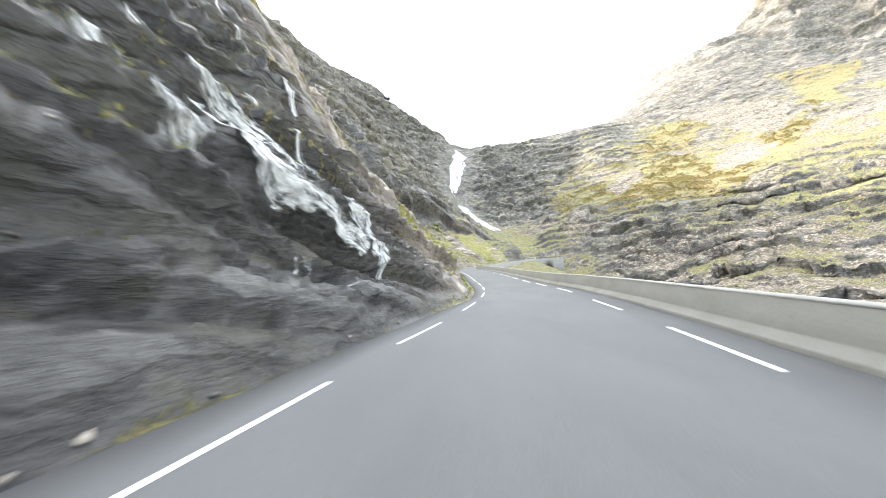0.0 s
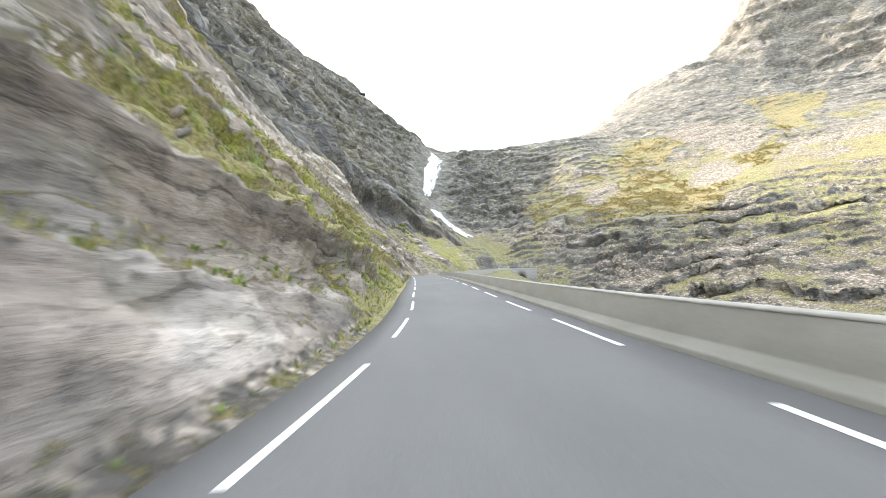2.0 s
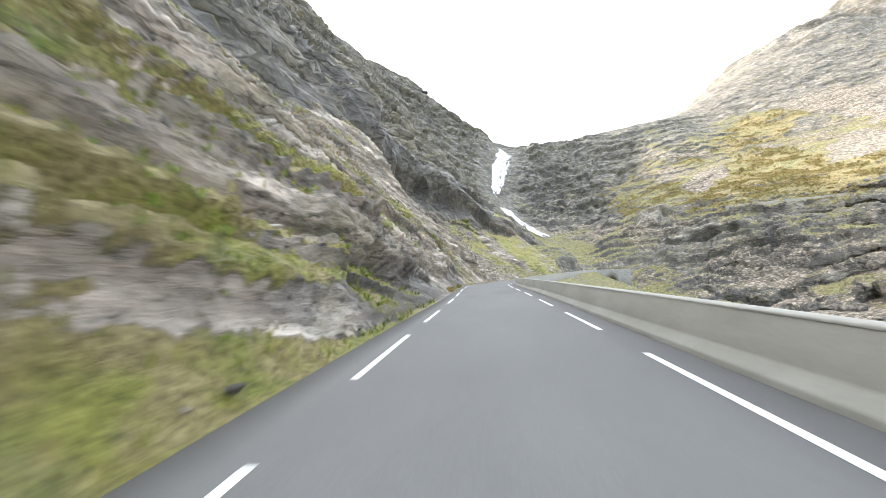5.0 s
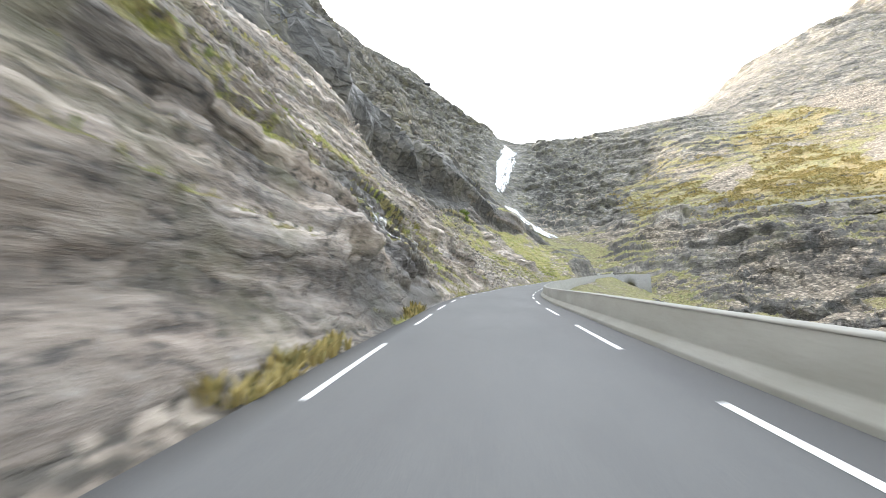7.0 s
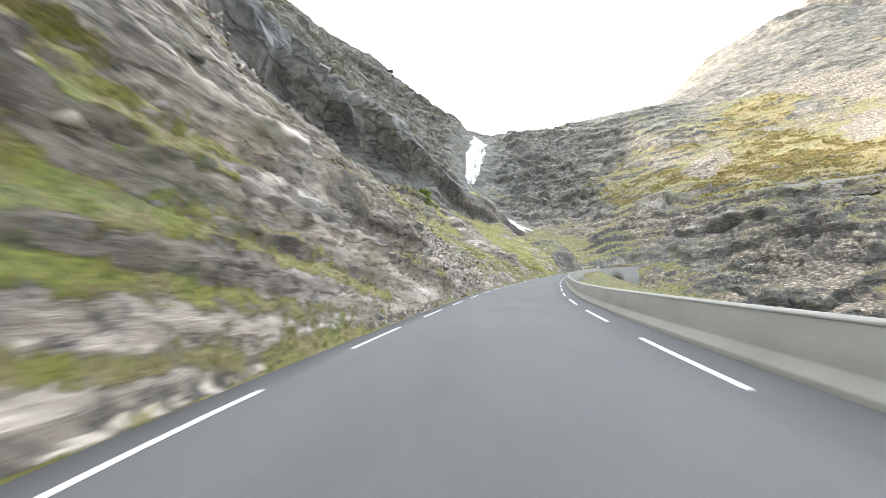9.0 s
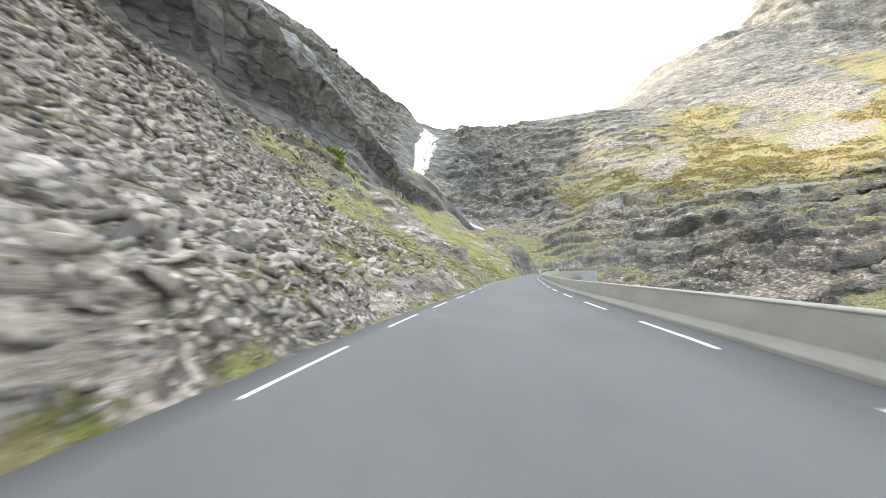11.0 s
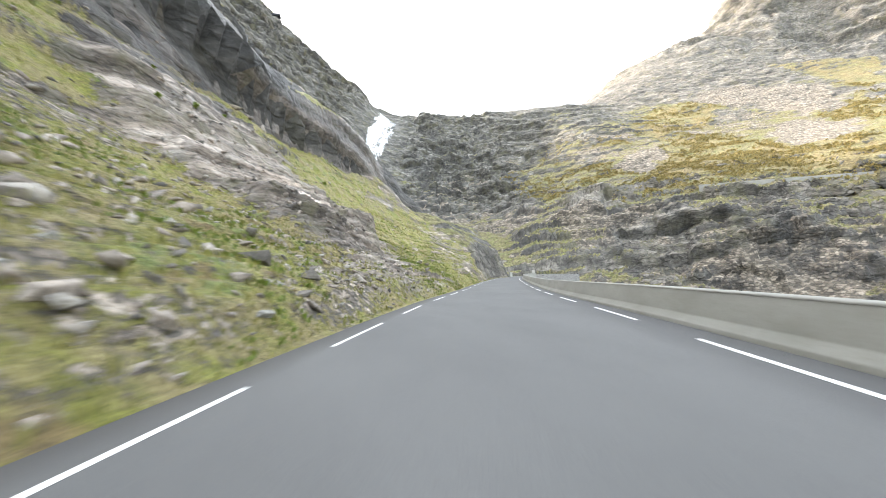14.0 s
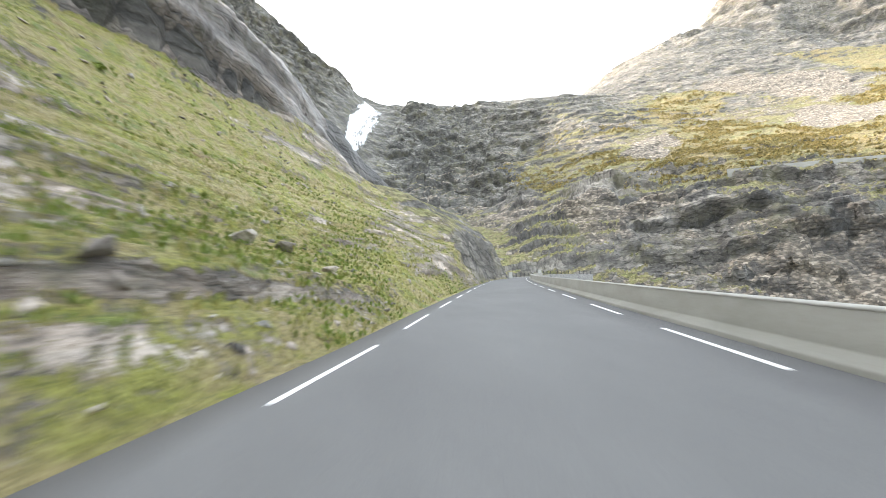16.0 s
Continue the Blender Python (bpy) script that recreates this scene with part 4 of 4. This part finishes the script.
for p0, w0, k0 in (([(4, 7.5), (5.2, 5.6), (6.5, 4.5), (7.8, 3.7), (8.5, 3.1), (9.9, 2.85), (11.7, 2.65), (13.5, 2.4), (14.6, 2.1)], 0.27, 0.75), ([(4.5, 9), (6.5, 6.6), (8.6, 5.4), (10.1, 5.0), (11.3, 4.5), (12.4, 3.7), (13.4, 3.0), (14.6, 2.7), (15.2, 2.2)], 0.32, 0.7),
                   ([(4.2, 6), (5.2, 4.6), (5.6, 3.9), (6.4, 3.4), (7.4, 2.9)], 0.4, 0.6), ([(14, 15), (15.5, 12.5), (16.7, 10.6), (17.9, 9.4), (18.2, 8.1), (19, 6.5)], 0.28, 0.7), ([(14.2, 2.5), (14.9, 1.9), (15.2, 1.4)], 0.35, 0.65),
                   ([(9.5, 2.1), (10.4, 1.9), (11, 1.5), (11.8, 1.2)], 0.2, 0.4), ([(9, 7.5), (11.5, 6.0), (12.8, 4.8), (13.6, 3.8), (14.4, 3.2)], 0.3, 0.6)):
    rivulet(p0, w0, "white rivulet running down dark wet rock beside the road", k0)
# Sheen of a moist slab, painted on as a weak whitish film.
rivulet([(71, 5.2), (73.5, 3.2), (75.5, 2.3), (78, 1.9)], 0.9, "whitish sheen on a pale rock slab, painted as a thin film", 0.15)
rivulet([(76, 24), (74, 18), (73, 13)], 0.3, "thin white rivulet high on the rock bank", 0.5)
rivulet([(95.5, 4.6), (97.1, 3.3), (98.4, 3.0), (99.6, 2.6), (100.6, 2.1)], 0.5, "white rivulet running down a smooth rock slab", 0.55)
rivulet([(101.5, 3.4), (103.8, 2.4), (105.6, 2.0), (107, 1.5)], 0.3, "white rivulet running down a smooth rock slab", 0.55)

# ---- loose stones ----
def stone_material(name, tone=1.0):
    m = Nodes(name, 0.85)
    info = m.t.nodes.new("ShaderNodeObjectInfo").outputs["Random"]
    isle = m.t.nodes.new("ShaderNodeNewGeometry").outputs["Random Per Island"]
    pick = m.maths("FRACT", m.maths("ADD", info, isle))
    col = m.ramp(pick, *[(pos, tuple(tone * c for c in col)) for pos, col in ((0.0, (0.09, 0.083, 0.078)), (0.25, (0.20, 0.178, 0.16)), (0.55, (0.33, 0.28, 0.24)), (0.8, (0.44, 0.385, 0.335)), (1.0, (0.30, 0.29, 0.265)))])
    n = m.noise(3.5, 6, (1, 1, 1), 0.7)
    col = m.mix(m.grey(n, 0.55, 0.35), col, m.mix(0.7, col, (0.07, 0.065, 0.06)))
    col = m.mix(m.grey(m.noise(1.1, 5), 0.62, 0.70), col, (0.12, 0.125, 0.05))
    return m.done(col, n, 0.7, 0.15)


M_STONE, M_TALUS = stone_material("loose_stone", 1.3), stone_material("far_talus", 1.25)


def stone_shape(seed, cuts=0):
    """An angular broken stone about one metre across."""
    bm = bmesh.new()
    r = random.Random(seed)
    for _ in range(15 if cuts else 10):
        v = Vector((r.uniform(-1, 1), r.uniform(-1, 1), r.uniform(-1, 1)))
        v = v / max(abs(v.x), abs(v.y), abs(v.z)) * r.uniform(0.36, 0.5)
        bm.verts.new((v.x * 1.35, v.y * 0.95, v.z * 0.5))
    hull = bmesh.ops.convex_hull(bm, input=bm.verts[:])
    bmesh.ops.delete(bm, geom=list({v for v in hull["geom_interior"] + hull["geom_unused"] if isinstance(v, bmesh.types.BMVert)}), context="VERTS")
    if cuts:
        bmesh.ops.bevel(bm, geom=bm.edges[:], offset=0.025, segments=1, affect="EDGES")
    return bm


SHAPES = []
for k in range(10):
    bm = stone_shape(50 + k)
    bm.verts.index_update()
    bmesh.ops.triangulate(bm, faces=bm.faces[:])
    SHAPES.append((np.array([v.co[:] for v in bm.verts]), np.array([[v.index for v in f.verts] for f in bm.faces])))
    bm.free()


def scatter(places, sizes, name, mat, label, category, shapes=None, tilt=0.5):
    vs, fs, base = [], [], 0
    shapes = shapes or SHAPES
    for p, size in zip(places, sizes):
        v, f = shapes[rng.integers(len(shapes))]
        m = np.array(Euler((rng.normal(0, tilt), rng.normal(0, tilt), rng.uniform(0, 6.28))).to_matrix())
        vs.append((v * size) @ m.T + p)
        fs.append(f + base)
        base += len(v)
    return soup(name, np.concatenate(vs), np.concatenate(fs), mat, label, category)


# scree on the bank
n = 90000
ss = rng.uniform(-20, 258, n)
aa = rng.uniform(0.4, 25, n)
dens = np.interp(ss, [-20, 120, 134, 137, 160, 172, 180, 200, 212, 225, 258], [0.02, 0.03, 0.1, 1, 1, 0.75, 0.45, 0.3, 0.06, 0.03, 0.03])
dens = np.maximum(dens * smooth(-0.5, 0.15, fbm(np.stack([ss / 9, aa / 5, 0 * ss], 1), 3, 61)), 0.12 * (aa < np.where(ss < 134, 0.5, 1.6)))
dens = np.where((ss > 153) & (ss < 181) & (aa < 3.2), 0.06, dens)
keep = rng.uniform(0, 1, n) < dens
ss, aa = ss[keep], aa[keep]
size = 0.15 * np.exp(rng.normal(0.3, 0.55, len(ss))) * np.where(aa < 1.6, 0.55, 1.0) * (1 + 0.02 * aa) * np.interp(ss, [130, 136, 165, 185], [1, 1.45, 1.45, 1])
scatter(bank_place(ss, aa) + (0, 0, 0.03), np.clip(size, 0.1, np.where(ss > 196, 0.35, 0.8)), "scree_stones", M_STONE, "loose angular grey and brown stones on the bank", "scree")

# larger stones near the road, each on its own
BOULDERS = []
for k in range(8):
    bm = stone_shape(80 + k, 1)
    me = bpy.data.meshes.new("stone")
    bm.to_mesh(me)
    bm.free()
    me.materials.append(M_STONE)
    BOULDERS.append(me)
for k in range(290):
    s1 = rng.choice([rng.uniform(136, 164), rng.uniform(136, 198), rng.uniform(176, 222)])
    a1 = abs(rng.normal(0, 3.2)) + 0.9
    ob = new("stone", BOULDERS[k % 8])
    z = float(np.clip(np.exp(rng.normal(-0.9, 0.4)), 0.22, 0.75)) * (0.6 if a1 < 1.8 else 1.0)
    q = bank_place(np.array([s1]), np.array([a1]))[0]
    ob.matrix_basis = pose(q[0], q[1], q[2] + 0.08 * z, rng.normal(0, 20), rng.normal(0, 20), rng.uniform(0, 360)) @ Matrix.Diagonal((z, z, z, 1))
    ob.parent = bank

# scree on the far slopes
n = 150000
xx, yy = rng.uniform(-60, 430, n), rng.uniform(140, 520, n)
fan = fbm(np.stack([xx / 26, yy / 26, 0 * xx], 1), 3, 63)
talus = patch(xx, yy, TALUS, 12, 15)
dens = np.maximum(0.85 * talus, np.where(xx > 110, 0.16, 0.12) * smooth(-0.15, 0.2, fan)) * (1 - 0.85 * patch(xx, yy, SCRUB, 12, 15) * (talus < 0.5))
keep = rng.uniform(0, 1, n) < dens
xx, yy = xx[keep], yy[keep]
q, s1, u1, sl = surface(xx, yy)
keep = (np.abs(u1) > 26) & (sl < 1.25) & (s1 < 330) & (off_fall(xx, yy) > 14)
q = q[keep][:30000]
scatter(q, np.clip(0.6 * np.exp(rng.normal(0.3, 0.5, len(q))), 0.45, 2.8), "mountain_scree", M_TALUS, "far slopes strewn with grey boulders and scree", "scree")

# ---- plants ----
def leaf_material(name, *cols):
    m = Nodes(name, 0.7)
    isle = m.t.nodes.new("ShaderNodeNewGeometry").outputs["Random Per Island"]
    col = m.ramp(isle, *[(k / (len(cols) - 1), c) for k, c in enumerate(cols)])
    m.b.inputs["Subsurface Weight"].default_value = 0.0
    return m.done(m.mix(m.noise(1.5, 3), m.mix(0.35, col, (0.03, 0.03, 0.01)), col))


M_GRASS = leaf_material("grass_blades", (0.13, 0.15, 0.025), (0.22, 0.23, 0.04), (0.34, 0.31, 0.08), (0.46, 0.39, 0.17))
M_FERN = leaf_material("green_plants", (0.11, 0.17, 0.028), (0.18, 0.25, 0.035), (0.28, 0.33, 0.06))
M_SCRUB = leaf_material("autumn_scrub", (0.17, 0.165, 0.06), (0.30, 0.24, 0.085), (0.46, 0.35, 0.12), (0.58, 0.46, 0.19))


def tufts(places, heights, blades, lean, width, name, mat, label, category):
    n = len(places) * blades
    p = np.repeat(places, blades, 0)
    h = np.repeat(heights, blades) * rng.uniform(0.5, 1.1, n)
    ang, r = rng.uniform(0, 6.283, n), rng.uniform(0.1, 1, n)
    d = np.stack([np.cos(ang), np.sin(ang), np.zeros(n)], 1)
    e = np.stack([-np.sin(ang), np.cos(ang), np.zeros(n)], 1)
    base = p + d * (h * 0.35 * r)[:, None]
    tip = base + d * (h * lean * r)[:, None] + np.stack([0 * h, 0 * h, h], 1)
    mid = base + d * (h * lean * 0.35 * r)[:, None] + np.stack([0 * h, 0 * h, h * 0.6], 1)
    w = (h * width)[:, None]
    v = np.stack([base - e * w * 0.6, base + e * w * 0.6, mid + e * w, mid - e * w, tip], 1).reshape(-1, 3)
    i = np.arange(n)[:, None] * 5
    f = np.concatenate([i + (0, 1, 2), i + (0, 2, 3), i + (3, 2, 4)])
    return soup(name, v, f, mat, label, category)


def grown(n, lo, seed, a_max=24.0, green=False):
    k = rng.integers(0, len(BP), n * 6)
    want = (BVEG[k] > lo) & (UU[k] > 0.25) & (UU[k] < a_max) & (BUP[k] > 0.3)
    if green:
        want &= (fbm(BP[k] / 4, 3, seed) > 0.08) & (lin(LUSH, 1, SS[k]) > 0.3)
    k = k[want][:n]
    return BP[k] + rng.normal(0, 0.08, (len(k), 3)) * (1, 1, 0)


g1 = grown(30000, 0.38, 1)
tufts(g1, rng.uniform(0.07, 0.22, len(g1)), 5, 0.9, 0.07, "grass_tufts", M_GRASS, "olive and straw-coloured mountain grass on the bank", "grass")
g3 = bank_place(np.r_[rng.uniform(93, 97, 50), rng.uniform(83.5, 87, 40)], rng.uniform(0.1, 0.45, 90))
tufts(g3, rng.uniform(0.15, 0.4, len(g3)), 12, 0.8, 0.10, "autumn_leaves", M_SCRUB, "yellow and orange autumn plants at the foot of the rock", "plants")
g2 = grown(11000, 0.45, 3, green=True)
tufts(g2, rng.uniform(0.08, 0.18, len(g2)), 9, 1.2, 0.13, "green_plants", M_FERN, "bright green leafy plants among the grass", "plants")


def shrubs(places, sizes, leaves, name, mat, label):
    n = len(places) * leaves
    c = np.repeat(places, leaves, 0)
    r = np.repeat(sizes, leaves)
    d = rng.normal(0, 1, (n, 3))
    d /= np.linalg.norm(d, axis=1)[:, None]
    lump = 0.65 + 0.5 * vnoise(d * 1.7 + c * 0.7, 9)
    c = c + d * (r * lump * rng.uniform(0.45, 1, n))[:, None] * (1, 1, 0.75) + np.stack([0 * r, 0 * r, r * 0.55], 1)
    a, b = rng.normal(0, 1, (n, 3)), rng.normal(0, 1, (n, 3))
    k = (r * 0.24)[:, None]
    v = np.stack([c + a * k, c + b * k, c - (a + b) * k * 0.6], 1).reshape(-1, 3)
    return soup(name, v, np.arange(n * 3).reshape(-1, 3), mat, label, "shrubs")


n = 60000
xx, yy = rng.uniform(110, 430, n), rng.uniform(280, 550, n)
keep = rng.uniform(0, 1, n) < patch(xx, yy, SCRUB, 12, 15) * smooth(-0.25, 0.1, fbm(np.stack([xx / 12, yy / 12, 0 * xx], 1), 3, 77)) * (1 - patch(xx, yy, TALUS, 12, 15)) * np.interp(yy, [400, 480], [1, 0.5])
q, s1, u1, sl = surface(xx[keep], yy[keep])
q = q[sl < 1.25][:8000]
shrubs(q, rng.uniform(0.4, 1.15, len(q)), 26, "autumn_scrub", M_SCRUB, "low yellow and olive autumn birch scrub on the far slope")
spots = bank_place(rng.uniform(196, 236, 6), rng.uniform(14, 24, 6))
shrubs(np.concatenate([spots, bank_place(np.array([196.0, 197.2, 198.5, 195.0]), np.array([23.0, 24, 22, 24.5]))]), np.r_[rng.uniform(0.2, 0.35, 6), 1.0, 1.2, 0.9, 0.8], 120, "bank_shrubs", M_FERN, "small green leafy shrubs on the grassy bank")

# ---- bridge ----
def stone_wall_material():
    m = Nodes("bridge_stone", 0.9)
    a = m.voronoi(1.6, (1, 1, 1.6), "DISTANCE_TO_EDGE")
    n = m.noise(3, 5)
    col = m.ramp(n, (0.3, (0.17, 0.165, 0.16)), (0.7, (0.34, 0.33, 0.31)))
    return m.done(m.mix(m.grey(a, 0.0, 0.07), (0.08, 0.078, 0.075), col), m.maths("MULTIPLY", m.grey(a, 0.0, 0.1), 1.0), 0.6, 0.08)


M_BRIDGE, M_IRON, M_POST = stone_wall_material(), plain_material("dark_iron", (0.05, 0.05, 0.055), 0.5, 0.6), plain_material("pale_stone", (0.55, 0.54, 0.5), 0.85)
bridge = tagged(new("stone_bridge"), "arched grey stone road bridge with iron railings over the gorge", "bridge")
sb = np.linspace(305, 341.5, 61)
for u0, u1 in ((3.35, 3.85), (-3.6, -3.1)):
    arch = -4.2 - 6.0 * (1 - np.sqrt(np.clip(1 - ((sb - 323) / 6.5) ** 2, 0, 1)))
    low = np.where(np.abs(sb - 323) < 6.4, arch, -16.0)
    cols = [(u0, low), (u0, 0 * sb + 0.28), (u1, 0 * sb + 0.28), (u1, low), (u0, low)]
    w = sweep("spandrel_wall", sb, [(0 * sb + a, b) for a, b in cols], M_BRIDGE)
    w.parent = bridge
sa = np.linspace(316.6, 329.4, 50)
aw = -4.2 - 6.0 * (1 - np.sqrt(np.clip(1 - ((sa - 323) / 6.5) ** 2, 0, 1)))
w = sweep("arch_vault", sa, [(0 * sa - 3.1, aw), (0 * sa + 3.35, aw)], M_BRIDGE)
w.parent = bridge
for u0 in (3.6, -3.35):
    for k in range(15):
        q = at_road(307 + k * 2.4, u0)
        bm = box(bmesh.new(), q[0] - 0.05, q[0] + 0.05, q[1] - 0.05, q[1] + 0.05, q[2] + 0.2, q[2] + 1.15, 0.01)
        part("rail_post", bm, M_IRON, bridge)
    for h in (0.5, 0.8, 1.1):
        sr = np.linspace(306, 341, 36)
        r = sweep("rail", sr, [(0 * sr + u0 - 0.04, 0 * sr + h), (0 * sr + u0 - 0.04, 0 * sr + h + 0.07), (0 * sr + u0 + 0.04, 0 * sr + h + 0.07), (0 * sr + u0 + 0.04, 0 * sr + h), (0 * sr + u0 - 0.04, 0 * sr + h)], M_IRON)
        r.parent = bridge
    q = at_road(305.2, u0)
    bm = box(bmesh.new(), q[0] - 0.45, q[0] + 0.45, q[1] - 0.45, q[1] + 0.45, q[2] - 0.6, q[2] + 1.35, 0.05)
    bm = box(bm, q[0] - 0.55, q[0] + 0.55, q[1] - 0.55, q[1] + 0.55, q[2] + 1.35, q[2] + 1.5, 0.03)
    part("end_pillar", bm, M_POST, bridge, "pale stone end pillar")

# ---- upper road's wall on the eastern slope ----
def slope_wall(points, high, label):
    px, py, pz = (np.array(c, float) for c in zip(*points))
    t = np.linspace(0, len(points) - 1, 60)
    x, y, z = (np.interp(t, np.arange(len(px)), c) for c in (px, py, pz))
    land_z = surface(x, y)[0][:, 2]
    z = np.polyval(np.polyfit(t, land_z, 1), t)
    z = z + high + 0.55 * (land_z - z).max()
    cols = [np.stack([x, y, np.minimum(land_z, z - high) - 1], 1), np.stack([x, y, z], 1), np.stack([x + 0.4, y + 0.5, z + 0.02], 1), np.stack([x + 0.4, y + 0.5, z - high - 3], 1)]
    ob = new("retaining_wall", grid_mesh("retaining_wall", np.stack(cols).reshape(-1, 3), 4, 60, {}))
    ob.data.materials.append(M_CONCRETE)
    return tagged(ob, label, "wall", kind="structure")


slope_wall([(165, 333, 59.0), (178, 323.5, 59.6), (191, 314.5, 60.0), (216, 302, 61.0)], 1.7, "pale concrete wall of an upper road across the slope")

# ---- viewing platform on the western rim ----
platform = tagged(new("viewing_platform"), "dark steel viewing platform jutting out from the cliff edge", "platform")
part("deck", box(bmesh.new(), -62, -49.5, 509, 514, 256.9, 257.5, 0.05), M_IRON, platform)
for y in (509.6, 513.4):
    bm = bmesh.new()
    a = [bm.verts.new(c) for c in ((-60, y - 0.25, 247), (-59.2, y - 0.25, 247), (-51, y - 0.25, 256.9), (-52, y - 0.25, 256.9))]
    b = [bm.verts.new(v.co + Vector((0, 0.5, 0))) for v in a]
    for f in ((a[0], a[1], a[2], a[3]), (b[3], b[2], b[1], b[0])):
        bm.faces.new(f)
    for i in range(4):
        bm.faces.new((a[i], b[i], b[(i + 1) % 4], a[(i + 1) % 4]))
    part("strut", bm, M_IRON, platform)
for x0, x1, y0, y1 in ((-62, -49.5, 509, 509.1), (-62, -49.5, 513.9, 514), (-49.6, -49.5, 509, 514)):
    part("railing", box(bmesh.new(), x0, x1, y0, y1, 257.5, 258.6), M_IRON, platform)
